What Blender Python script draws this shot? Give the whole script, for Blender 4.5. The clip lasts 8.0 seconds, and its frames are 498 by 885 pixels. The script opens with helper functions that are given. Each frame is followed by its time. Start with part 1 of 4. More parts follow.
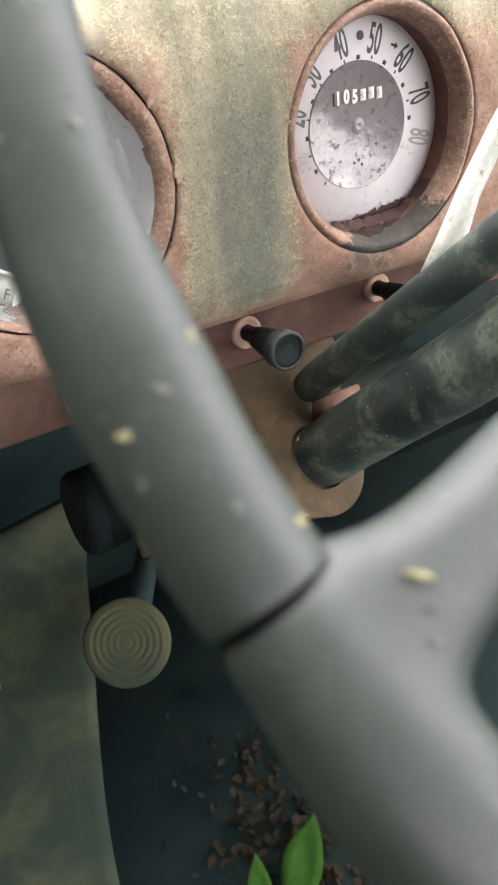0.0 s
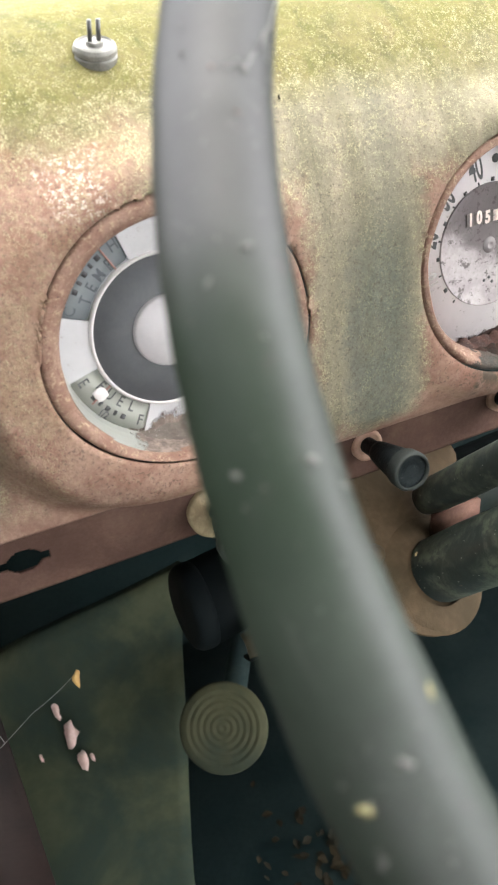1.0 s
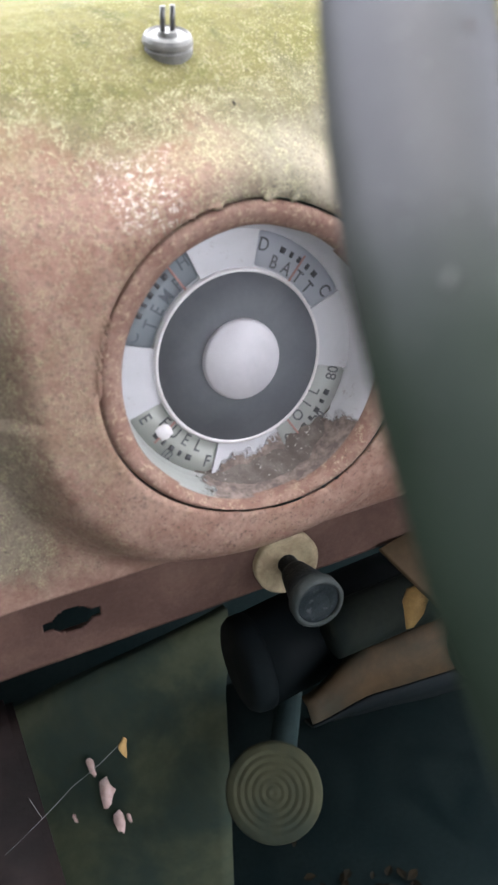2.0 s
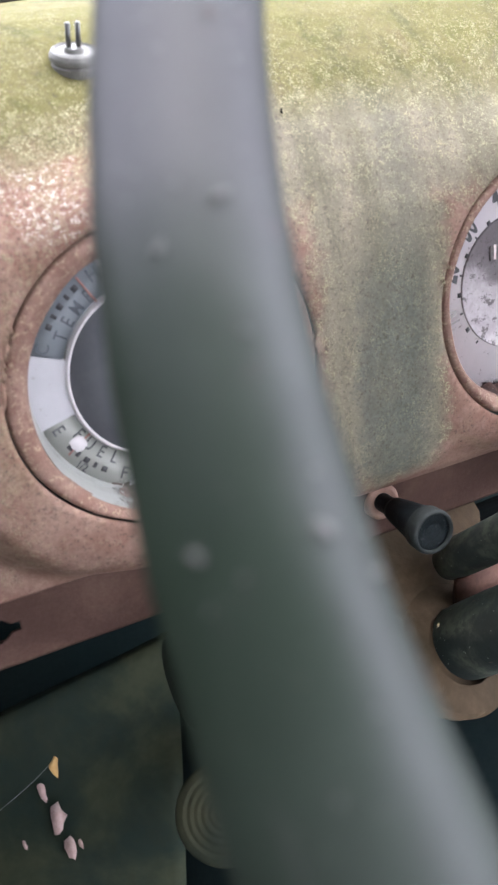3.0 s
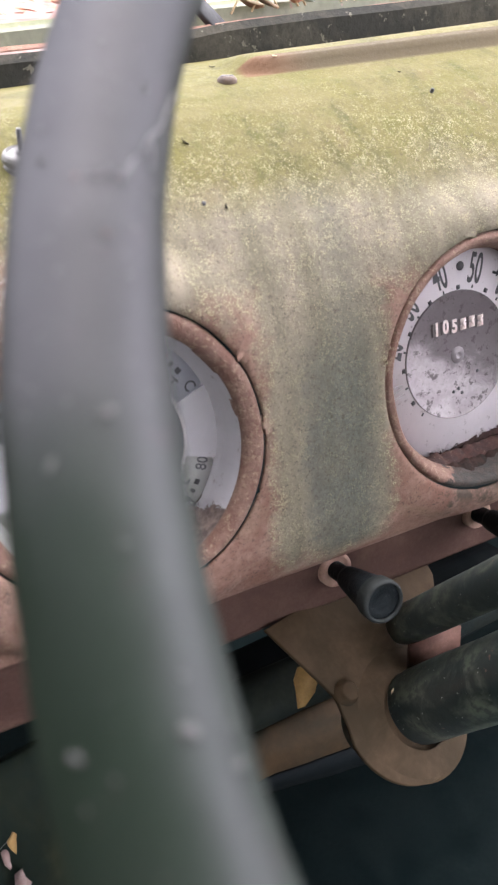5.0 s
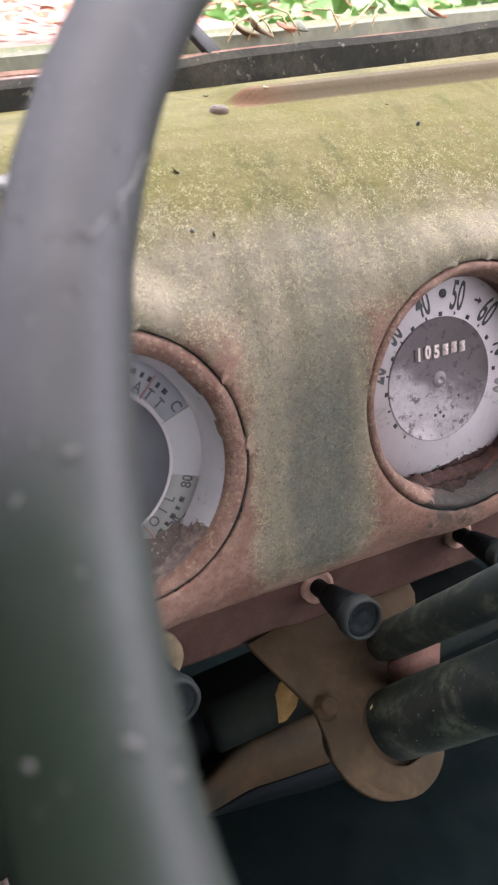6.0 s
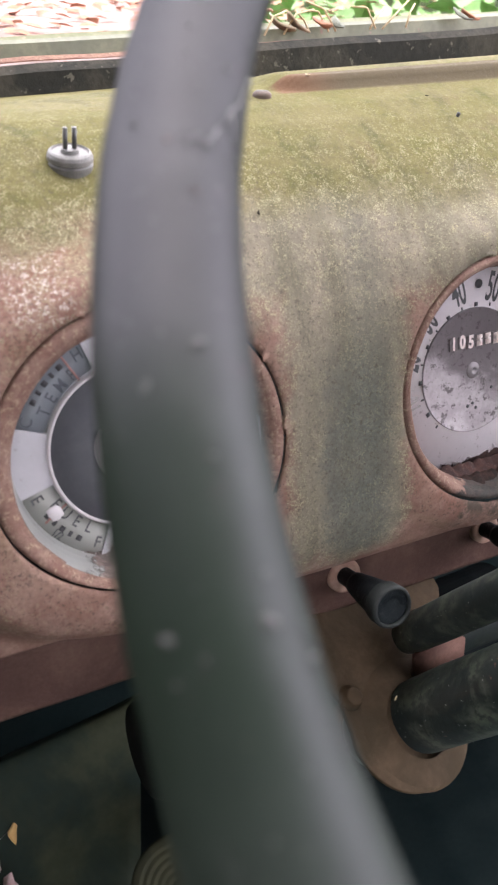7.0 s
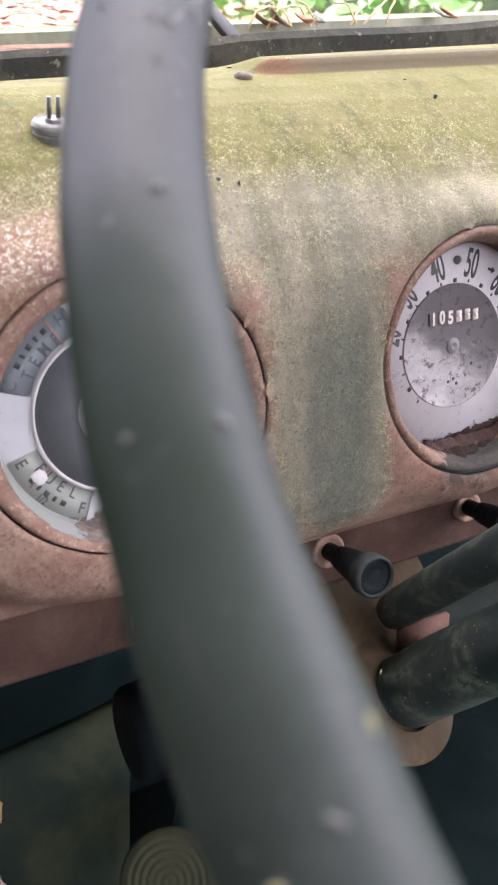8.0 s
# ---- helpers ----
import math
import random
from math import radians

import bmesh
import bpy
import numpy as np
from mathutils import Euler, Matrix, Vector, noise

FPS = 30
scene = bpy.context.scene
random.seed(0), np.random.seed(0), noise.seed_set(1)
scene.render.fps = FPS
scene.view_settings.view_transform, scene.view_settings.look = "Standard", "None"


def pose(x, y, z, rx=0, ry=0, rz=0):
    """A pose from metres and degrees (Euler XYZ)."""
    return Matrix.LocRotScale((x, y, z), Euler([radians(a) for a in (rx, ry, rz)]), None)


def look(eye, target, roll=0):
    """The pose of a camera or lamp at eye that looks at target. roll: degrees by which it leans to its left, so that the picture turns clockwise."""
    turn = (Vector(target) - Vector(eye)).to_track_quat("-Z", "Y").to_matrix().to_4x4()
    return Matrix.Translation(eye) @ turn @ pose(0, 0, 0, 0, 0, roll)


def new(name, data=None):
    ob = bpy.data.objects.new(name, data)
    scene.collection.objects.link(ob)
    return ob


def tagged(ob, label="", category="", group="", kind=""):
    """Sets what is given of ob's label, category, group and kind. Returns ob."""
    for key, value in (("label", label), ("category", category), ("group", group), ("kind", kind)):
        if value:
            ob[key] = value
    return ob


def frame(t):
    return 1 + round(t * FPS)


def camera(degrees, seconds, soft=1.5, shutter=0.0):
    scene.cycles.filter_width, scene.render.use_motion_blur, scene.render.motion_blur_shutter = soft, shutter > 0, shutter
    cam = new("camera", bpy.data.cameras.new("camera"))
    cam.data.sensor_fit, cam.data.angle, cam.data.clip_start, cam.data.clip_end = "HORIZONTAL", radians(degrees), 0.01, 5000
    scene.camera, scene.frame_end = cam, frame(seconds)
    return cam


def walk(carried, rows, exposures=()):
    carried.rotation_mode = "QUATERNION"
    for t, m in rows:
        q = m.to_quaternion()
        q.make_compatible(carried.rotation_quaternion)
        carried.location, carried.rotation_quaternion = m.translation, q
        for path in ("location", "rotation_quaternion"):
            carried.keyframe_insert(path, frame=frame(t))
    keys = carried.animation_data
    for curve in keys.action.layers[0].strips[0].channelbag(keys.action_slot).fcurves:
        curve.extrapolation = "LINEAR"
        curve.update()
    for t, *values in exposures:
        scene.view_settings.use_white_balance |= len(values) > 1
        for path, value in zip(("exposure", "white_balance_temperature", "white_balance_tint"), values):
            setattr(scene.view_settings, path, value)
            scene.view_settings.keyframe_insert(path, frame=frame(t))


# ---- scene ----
cam = camera(33.9, 8.0, 2.2)
cam.data.dof.use_dof, cam.data.dof.focus_distance, cam.data.dof.aperture_fstop = True, 0.42, 26.0
# the dash frame: x along the dash, y into it, z up its face; leans back about the round gauge's middle
DM = pose(0, 0, 1.40) @ pose(0, 0, 0, -10) @ pose(0, 0, -1.40)
PATH = [
    (0, -0.0974, -0.3126, 1.4957, 56.37, 2.63, -32.33),
    (0.2, -0.1016, -0.3046, 1.5051, 56.73, 2.58, -31.31),
    (0.5, -0.1032, -0.3060, 1.5069, 57.81, 3.14, -29.29),
    (0.6, -0.1009, -0.3071, 1.5073, 58.25, 3.50, -28.71),
    (0.7, -0.0997, -0.3057, 1.5088, 58.65, 3.59, -28.07),
    (0.9, -0.1017, -0.2960, 1.5202, 59.12, 3.89, -27.04),
    (1, -0.1018, -0.2829, 1.5299, 59.09, 4.01, -26.63),
    (1.1, -0.1054, -0.2532, 1.5337, 59.62, 4.32, -26.29),
    (1.2, -0.1052, -0.2375, 1.5275, 60.42, 4.54, -24.94),
    (2.3, -0.1014, -0.2399, 1.5080, 61.82, 4.31, -24.86),
    (2.5, -0.0936, -0.2456, 1.5024, 62.25, 4.30, -25.33),
    (3, -0.0838, -0.2503, 1.5077, 63.03, 4.22, -26.17),
    (3.5, -0.0809, -0.2536, 1.5133, 63.71, 4.08, -26.99),
    (4, -0.0759, -0.2548, 1.5176, 64.36, 4.26, -27.52),
    (4.5, -0.0752, -0.2539, 1.5210, 65.00, 4.26, -27.95),
    (4.7, -0.0751, -0.2543, 1.5233, 65.12, 4.28, -28.04),
    (5.8, -0.0751, -0.2658, 1.5294, 66.88, 3.30, -28.02),
    (6, -0.0730, -0.2656, 1.5317, 66.41, 3.11, -27.83),
    (6.4, -0.0850, -0.2634, 1.5284, 67.01, 2.26, -27.86),
    (6.5, -0.0853, -0.2607, 1.5287, 66.78, 2.19, -27.68),
    (7, -0.0885, -0.2630, 1.5194, 67.43, 1.68, -27.15),
    (7.5, -0.0997, -0.2726, 1.4949, 68.59, 1.42, -26.99),
    (7.6, -0.1002, -0.2728, 1.4920, 67.99, 1.73, -27.14),
    (8, -0.0911, -0.2755, 1.5004, 68.94, 1.78, -27.76),
]
walk(cam, [(t, DM @ pose(x, y, z, rx, ry, rz)) for t, x, y, z, rx, ry, rz in PATH], [(0, 3.94, 6900, 2), (0.5, 3.90, 7050, 1), (1, 3.80, 6950, -1), (1.2, 3.68, 6900, 3), (2.3, 3.52, 6200, 4), (3.0, 3.50, 6200, 7), (3.5, 3.40, 6250, 7), (4.7, 3.37, 6450, 10), (5.8, 3.20, 6550, 12), (6.5, 3.04, 6550, 12), (7.2, 3.10, 6500, 12), (8, 3.37, 6400, 11)])

# ---- world and light ----
world = bpy.data.worlds.new("sky")
scene.world = world
world.use_nodes = True
wn = world.node_tree.nodes
sky = wn.new("ShaderNodeTexSky")
sky.sky_type, sky.sun_disc = "NISHITA", False
sky.sun_elevation, sky.sun_rotation = radians(64), radians(38)
sky.dust_density, sky.air_density, sky.ozone_density = 6.0, 0.8, 0.6
# thin bright cloud spread over the sky
haze = wn.new("ShaderNodeMix")
haze.data_type = "RGBA"
haze.inputs["Factor"].default_value = 0.96
haze.inputs[7].default_value = (3.9, 3.75, 4.1, 1)
world.node_tree.links.new(sky.outputs[0], haze.inputs[6])
world.node_tree.links.new(haze.outputs[2], wn["Background"].inputs[0])
wn["Background"].inputs[1].default_value = 0.2
sun = new("sun", bpy.data.lights.new("sun", "SUN"))
sun.data.energy, sun.data.angle, sun.data.color = 0.25, radians(60), (1.0, 0.95, 0.86)
sun.matrix_world = look((1.2, 1.53, 5.2), (0, 0, 1.2))


# ---- materials ----
def mat(name, base=(0.5, 0.5, 0.5), rough=0.6, metal=0.0):
    m = bpy.data.materials.new(name)
    m.use_nodes = True
    b = m.node_tree.nodes["Principled BSDF"]
    b.inputs["Base Color"].default_value = (*base, 1)
    b.inputs["Roughness"].default_value = rough
    b.inputs["Metallic"].default_value = metal
    return m


class Nodes:
    """A short hand for wiring a node material."""

    def __init__(self, m):
        self.m, self.t = m, m.node_tree
        self.b = self.t.nodes["Principled BSDF"]
        self.co = self.t.nodes.new("ShaderNodeTexCoord").outputs["Object"]

    def put(self, socket, value):
        if hasattr(value, "is_linked"):
            self.t.links.new(value, socket)
        elif isinstance(value, tuple) and len(value) == 3:
            socket.default_value = (*value, 1) if len(socket.default_value) == 4 else value
        else:
            socket.default_value = value

    def noise(self, scale, detail=4.0, rough=0.55, distort=0.0, co=None, stretch=None):
        n = self.t.nodes.new("ShaderNodeTexNoise")
        v = co or self.co
        if stretch:
            mp = self.t.nodes.new("ShaderNodeMapping")
            mp.inputs["Scale"].default_value = stretch
            self.t.links.new(v, mp.inputs[0])
            v = mp.outputs[0]
        self.t.links.new(v, n.inputs["Vector"])
        n.inputs["Scale"].default_value, n.inputs["Detail"].default_value = scale, detail
        n.inputs["Roughness"].default_value, n.inputs["Distortion"].default_value = rough, distort
        return n.outputs[0]

    def voronoi(self, scale, feature="F1"):
        n = self.t.nodes.new("ShaderNodeTexVoronoi")
        n.feature = feature
        self.t.links.new(self.co, n.inputs["Vector"])
        n.inputs["Scale"].default_value = scale
        return n.outputs["Distance"]

    def ramp(self, v, lo, hi, a=0.0, b=1.0):
        n = self.t.nodes.new("ShaderNodeMapRange")
        n.interpolation_type = "SMOOTHSTEP"
        for i, x in enumerate((v, lo, hi, a, b)):
            self.put(n.inputs[i], x)
        return n.outputs[0]

    def math(self, op, a, b=0.0):
        n = self.t.nodes.new("ShaderNodeMath")
        n.operation = op
        self.put(n.inputs[0], a), self.put(n.inputs[1], b)
        return n.outputs[0]

    def mix(self, f, a, b):
        n = self.t.nodes.new("ShaderNodeMix")
        n.data_type = "RGBA"
        self.put(n.inputs["Factor"], f), self.put(n.inputs[6], a), self.put(n.inputs[7], b)
        return n.outputs[2]

    def xyz(self):
        n = self.t.nodes.new("ShaderNodeSeparateXYZ")
        self.t.links.new(self.co, n.inputs[0])
        return n.outputs

    def color(self, c):
        self.put(self.b.inputs["Base Color"], c)

    def rough(self, r):
        self.put(self.b.inputs["Roughness"], r)

    def bump(self, h, dist=0.001, strength=1.0):
        n = self.t.nodes.new("ShaderNodeBump")
        n.inputs["Distance"].default_value, n.inputs["Strength"].default_value = dist, strength
        self.t.links.new(h, n.inputs["Height"])
        old = self.b.inputs["Normal"]
        if old.is_linked:
            self.t.links.new(old.links[0].from_socket, n.inputs["Normal"])
        self.t.links.new(n.outputs[0], old)


def worn(name, a, b, scale=60.0, rough=(0.5, 0.8), spots=None, bump=0.0004, metal=0.0, stretch=None, grain=0.45):
    """Two colours in blotches with fine grain, an optional third in specks, and relief."""
    m = mat(name, a, rough[0], metal)
    n = Nodes(m)
    big, fine = n.noise(scale, 5, 0.6, 0.4, stretch=stretch), n.noise(scale * 9, 4, 0.65)
    c = n.mix(n.ramp(big, 0.38, 0.62), a, b)
    c = n.mix(n.ramp(fine, 0.3, 0.75, 0.0, grain), c, tuple(x * 0.55 for x in a))
    if spots:
        c = n.mix(n.ramp(n.noise(scale * 4, 3, 0.7), 0.62, 0.68), c, spots)
    n.color(c)
    n.rough(n.ramp(big, 0.3, 0.7, *rough))
    n.bump(n.math("ADD", n.math("MULTIPLY", big, 0.6), n.math("MULTIPLY", fine, 0.5)), bump)
    return m


def dash_material():
    """Rusted sheet under dead paint, moss on the top, pale lichen grains between the gauges."""
    m = mat("rusted_mossy_sheet", rough=0.85)
    n = Nodes(m)
    x, y, z = n.xyz()[0], n.xyz()[1], n.xyz()[2]
    big, mid, fine, grit = n.noise(18, 5, 0.6, 0.6), n.noise(70, 5, 0.65, 0.3), n.noise(560, 4, 0.7), n.noise(1300, 3, 0.7)
    streak = n.noise(60, 4, 0.6, 0.2, stretch=(1.0, 0.3, 0.12))
    rust = n.mix(n.ramp(mid, 0.35, 0.65), (0.188, 0.104, 0.081), (0.272, 0.178, 0.145))
    rust = n.mix(n.ramp(fine, 0.35, 0.7, 0, 0.5), rust, (0.145, 0.084, 0.063))
    rust = n.mix(n.ramp(n.noise(24, 4, 0.65, 0.6), 0.50, 0.70, 0, 0.3), rust, (0.218, 0.181, 0.109))
    rust = n.mix(n.math("MULTIPLY", n.ramp(n.noise(310, 3, 0.75), 0.56, 0.64, 0, 0.32), n.ramp(x, 0.05, -0.01)), rust, (0.326, 0.248, 0.175))
    rust = n.mix(n.ramp(n.noise(150, 4, 0.75, 0.5), 0.62, 0.70, 0, 0.7), rust, (0.103, 0.049, 0.037))
    rust = n.mix(n.ramp(n.noise(11, 4, 0.6, 0.8), 0.45, 0.68, 0, 0.4), rust, (0.272, 0.175, 0.135))
    # lower strip: dark dirt, deepened by the painted shade of the pod's overhang
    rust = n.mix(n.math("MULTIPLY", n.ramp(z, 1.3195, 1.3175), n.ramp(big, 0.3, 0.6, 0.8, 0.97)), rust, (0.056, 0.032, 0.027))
    olive = n.mix(n.ramp(mid, 0.3, 0.7), (0.173, 0.154, 0.118), (0.237, 0.207, 0.160))
    olive = n.mix(n.ramp(streak, 0.42, 0.66, 0, 0.8), olive, (0.128, 0.120, 0.084))
    olive = n.mix(n.math("MULTIPLY", n.ramp(x, 0.088, 0.098), n.ramp(x, 0.116, 0.104, 0, 0.45)), olive, (0.128, 0.128, 0.102))
    moss = n.mix(n.ramp(big, 0.35, 0.65), (0.103, 0.095, 0.030), (0.123, 0.108, 0.048))
    moss = n.mix(n.ramp(mid, 0.45, 0.75, 0, 0.7), moss, (0.067, 0.075, 0.019))
    moss = n.mix(n.ramp(n.noise(26, 4, 0.65, 1.0), 0.56, 0.72, 0, 0.6), moss, (0.109, 0.083, 0.045))
    moss = n.mix(n.ramp(n.noise(42, 5, 0.7, 0.6, stretch=(1.0, 0.5, 0.4)), 0.50, 0.68, 0, 0.65), moss, (0.052, 0.052, 0.019))
    moss = n.mix(n.ramp(n.noise(230, 4, 0.7), 0.52, 0.70, 0, 0.5), moss, (0.143, 0.126, 0.063))
    moss = n.mix(n.ramp(fine, 0.42, 0.7, 0, 0.35), moss, (0.148, 0.139, 0.061))
    wob = n.math("MULTIPLY", n.math("SUBTRACT", big, 0.5), 0.05)
    wob2 = n.math("MULTIPLY", n.math("SUBTRACT", mid, 0.5), 0.02)
    zz = n.math("ADD", n.math("ADD", z, wob), wob2)
    xx = n.math("ADD", n.math("ADD", x, n.math("MULTIPLY", wob, 0.4)), wob2)
    # the olive band between and beyond the gauges
    mid_band = n.math("MULTIPLY", n.ramp(xx, 0.055, 0.066), n.ramp(xx, 0.122, 0.112))
    mid_band = n.math("MULTIPLY", mid_band, n.ramp(zz, 1.325, 1.34))
    high = n.ramp(zz, 1.435, 1.455)
    low_left = n.math("MULTIPLY", n.ramp(x, -0.072, -0.088), n.ramp(zz, 1.325, 1.345))
    keep_left = n.math("SUBTRACT", 1.0, n.math("MULTIPLY", n.ramp(xx, 0.02, -0.02), n.ramp(zz, 1.49, 1.475)))
    o = n.math("MAXIMUM", n.math("MAXIMUM", mid_band, n.math("MULTIPLY", high, keep_left)), n.math("MULTIPLY", low_left, 0.7))
    c = n.mix(o, rust, olive)
    c = n.mix(n.ramp(zz, 1.468, 1.492), c, moss)
    # pale lichen grains, thick where the face turns up, thin elsewhere
    zone = n.math("MAXIMUM", n.math("MULTIPLY", o, 0.75), n.math("MULTIPLY", n.ramp(zz, 1.34, 1.45), 0.7))
    belt = n.math("MULTIPLY", n.ramp(zz, 1.44, 1.465), n.ramp(zz, 1.51, 1.478))
    edge = n.math("MULTIPLY", n.math("MULTIPLY", o, n.math("SUBTRACT", 1.0, o)), 4.0)
    zone = n.math("MINIMUM", n.math("ADD", zone, n.math("MAXIMUM", n.math("MULTIPLY", belt, 0.55), n.math("MULTIPLY", edge, 1.4))), 1.8)
    zone = n.math("MULTIPLY", zone, n.ramp(zz, 1.53, 1.49, 0.2, 1.0))
    left = n.math("MULTIPLY", n.ramp(xx, -0.045, -0.062), n.ramp(zz, 1.47, 1.45))
    zone = n.math("MAXIMUM", zone, n.math("MULTIPLY", left, 0.7))
    zone = n.math("MULTIPLY", zone, n.ramp(zz, 1.322, 1.34))
    core = n.math("MULTIPLY", n.math("MULTIPLY", n.ramp(xx, 0.070, 0.082), n.ramp(xx, 0.114, 0.102)), n.math("MULTIPLY", n.ramp(zz, 1.445, 1.40), n.ramp(zz, 1.332, 1.345)))
    zone = n.math("MULTIPLY", zone, n.math("SUBTRACT", 1.0, n.math("MULTIPLY", core, 0.45)))
    c = n.mix(n.math("MULTIPLY", core, n.ramp(mid, 0.3, 0.6, 0.4, 0.75)), c, n.mix(n.ramp(fine, 0.35, 0.65), (0.065, 0.076, 0.065), (0.102, 0.115, 0.103)))
    clump = n.ramp(n.noise(120, 4, 0.7, 0.5), 0.34, 0.62, 0.15, 1.0)
    dots = n.math("MULTIPLY", n.ramp(n.voronoi(1050), 0.50, 0.28, 0, 0.85), n.ramp(n.noise(520, 3, 0.7), 0.47, 0.56))
    dust = n.math("MULTIPLY", n.ramp(n.voronoi(2000), 0.55, 0.30), n.ramp(n.noise(300, 4, 0.75), 0.45, 0.58, 0, 0.8))
    grain = n.math("MAXIMUM", dots, dust)
    pore = n.math("MULTIPLY", n.ramp(n.noise(700, 4, 0.8), 0.46, 0.38, 0, 0.6), n.ramp(zz, 1.32, 1.34))
    c = n.mix(n.math("MULTIPLY", pore, n.ramp(zz, 1.53, 1.48, 0.35, 1.0)), c, (0.06, 0.05, 0.04))
    grain = n.math("MULTIPLY", grain, n.math("MULTIPLY", clump, zone))
    grain = n.math("MINIMUM", grain, 1.0)
    c = n.mix(n.math("MULTIPLY", grain, 0.9), c, (0.325, 0.30, 0.19))
    # flaked white patch
    flake = n.math("MULTIPLY", n.math("MULTIPLY", n.ramp(xx, -0.046, -0.038), n.ramp(xx, -0.012, -0.022)), n.math("MULTIPLY", n.ramp(zz, 1.450, 1.462), n.ramp(zz, 1.482, 1.473)))
    c = n.mix(n.math("MULTIPLY", flake, n.ramp(n.noise(520, 5, 0.85), 0.53, 0.58, 0, 0.85)), c, (0.52, 0.46, 0.42))
    # rust at the left end of the step's riser, its shade painted brown beyond
    slot = n.math("MULTIPLY", n.math("MULTIPLY", n.ramp(y, 0.088, 0.091), n.ramp(y, 0.1005, 0.099)), n.ramp(x, 0.106, 0.112))
    c = n.mix(n.math("MULTIPLY", slot, n.ramp(x, 0.112, 0.16, 0.95, 0.85)), c, n.mix(n.ramp(x, 0.112, 0.15), (0.125, 0.07, 0.043), (0.078, 0.062, 0.042)))
    # black drip below the speedometer
    drip = n.math("MULTIPLY", n.math("MULTIPLY", n.ramp(xx, 0.140, 0.147), n.ramp(xx, 0.182, 0.172)), n.math("MULTIPLY", n.ramp(zz, 1.326, 1.336), n.ramp(zz, 1.352, 1.346)))
    c = n.mix(n.math("MULTIPLY", drip, n.ramp(n.noise(130, 4, 0.7), 0.36, 0.55, 0.2, 0.85)), c, (0.055, 0.05, 0.04))
    n.color(c)
    n.rough(n.ramp(fine, 0.3, 0.7, 0.62, 0.95))
    n.bump(mid, 0.0010, 0.35)
    n.bump(n.math("ADD", n.math("MULTIPLY", fine, 0.7), n.math("MULTIPLY", grain, 0.8)), 0.0004, 0.7)
    n.bump(grit, 0.00015, 0.5)
    return m


M_DASH = dash_material()
def bezel_material(name, level):
    """Gritty pink-orange rust; below a level a crust of black dirt clings to it."""
    m = worn(name, (0.19, 0.100, 0.074), (0.265, 0.168, 0.132), 120, (0.75, 0.95), (0.10, 0.055, 0.042), 0.0014)
    n = Nodes(m)
    c = n.mix(n.ramp(n.noise(420, 4, 0.8), 0.54, 0.62, 0, 0.7), n.b.inputs["Base Color"].links[0].from_socket, (0.36, 0.27, 0.19))
    y = n.math("ADD", n.xyz()[1], n.math("ADD", n.math("MULTIPLY", n.math("SUBTRACT", n.noise(90, 5, 0.7), 0.5), 0.022), n.math("MULTIPLY", n.xyz()[0], -0.12)))
    n.color(n.mix(n.ramp(y, level + 0.0012, level), c, n.mix(n.ramp(n.noise(240, 4, 0.7), 0.4, 0.65), (0.030, 0.029, 0.025), (0.055, 0.042, 0.036))))
    n.bump(n.noise(300, 5, 0.75), 0.0006, 0.8)
    return m


M_RUST = worn("orange_rust", (0.20, 0.098, 0.066), (0.275, 0.17, 0.12), 90, (0.7, 0.95), (0.30, 0.23, 0.16), 0.0010)
M_BEZEL, M_BEZEL_DIRTY = bezel_material("bezel_rust", -0.2), bezel_material("dirty_bezel_rust", -0.0445)
M_TAN = worn("tan_dusty_steel", (0.07015, 0.04727, 0.02745), (0.0366, 0.02745, 0.01677), 24, (0.6, 0.85), None, 0.0006)
M_OLIVE = worn("dusty_olive_panel", (0.03959, 0.0405, 0.02268), (0.01721, 0.02268, 0.01701), 9, (0.7, 0.9), None, 0.0006)
M_PANEL = worn("grimy_olive_panel", (0.03014, 0.03528, 0.02021), (0.011, 0.01825, 0.01481), 11, (0.7, 0.9), None, 0.0006)
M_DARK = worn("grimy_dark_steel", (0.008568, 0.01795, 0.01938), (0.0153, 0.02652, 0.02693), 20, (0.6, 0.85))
M_DUCT = worn("near_black_duct", (0.00103, 0.002746, 0.003604), (0.002059, 0.004462, 0.005491), 20, (0.7, 0.9))
M_PIPE = worn("dusty_dark_pipe", (0.008448, 0.01267, 0.01197), (0.0169, 0.02042, 0.01549), 30, (0.6, 0.85))
M_BLACK = worn("mossy_black_enamel", (0.014, 0.02314, 0.02378), (0.02799, 0.0376, 0.03638), 22, (0.4, 0.65), None, 0.0004)
_n = Nodes(M_BLACK)
_c = _n.b.inputs["Base Color"].links[0].from_socket
_c = _n.mix(_n.math("MULTIPLY", _n.ramp(_n.noise(34, 4, 0.6, 0.8), 0.42, 0.66), _n.ramp(_n.noise(260, 3, 0.7), 0.36, 0.58, 0.25, 0.95)), _c, (0.10, 0.118, 0.09))
_c = _n.mix(_n.ramp(_n.noise(80, 4, 0.6, 0.4), 0.67, 0.70, 0, 0.8), _c, (0.16, 0.09, 0.07))
_n.color(_n.mix(_n.ramp(_n.noise(420, 2, 0.6), 0.70, 0.74, 0, 0.8), _c, (0.28, 0.30, 0.27)))
M_RIM = worn("worn_grey_plastic", (0.01365, 0.02106, 0.01495), (0.0195, 0.02795, 0.02145), 30, (0.33, 0.40), (0.023, 0.025, 0.022), 0.00003)
_n = Nodes(M_RIM)
_c = _n.b.inputs["Base Color"].links[0].from_socket
_c = _n.mix(_n.ramp(_n.noise(900, 2, 0.5), 0.70, 0.74, 0, 0.7), _c, (0.10, 0.10, 0.095))
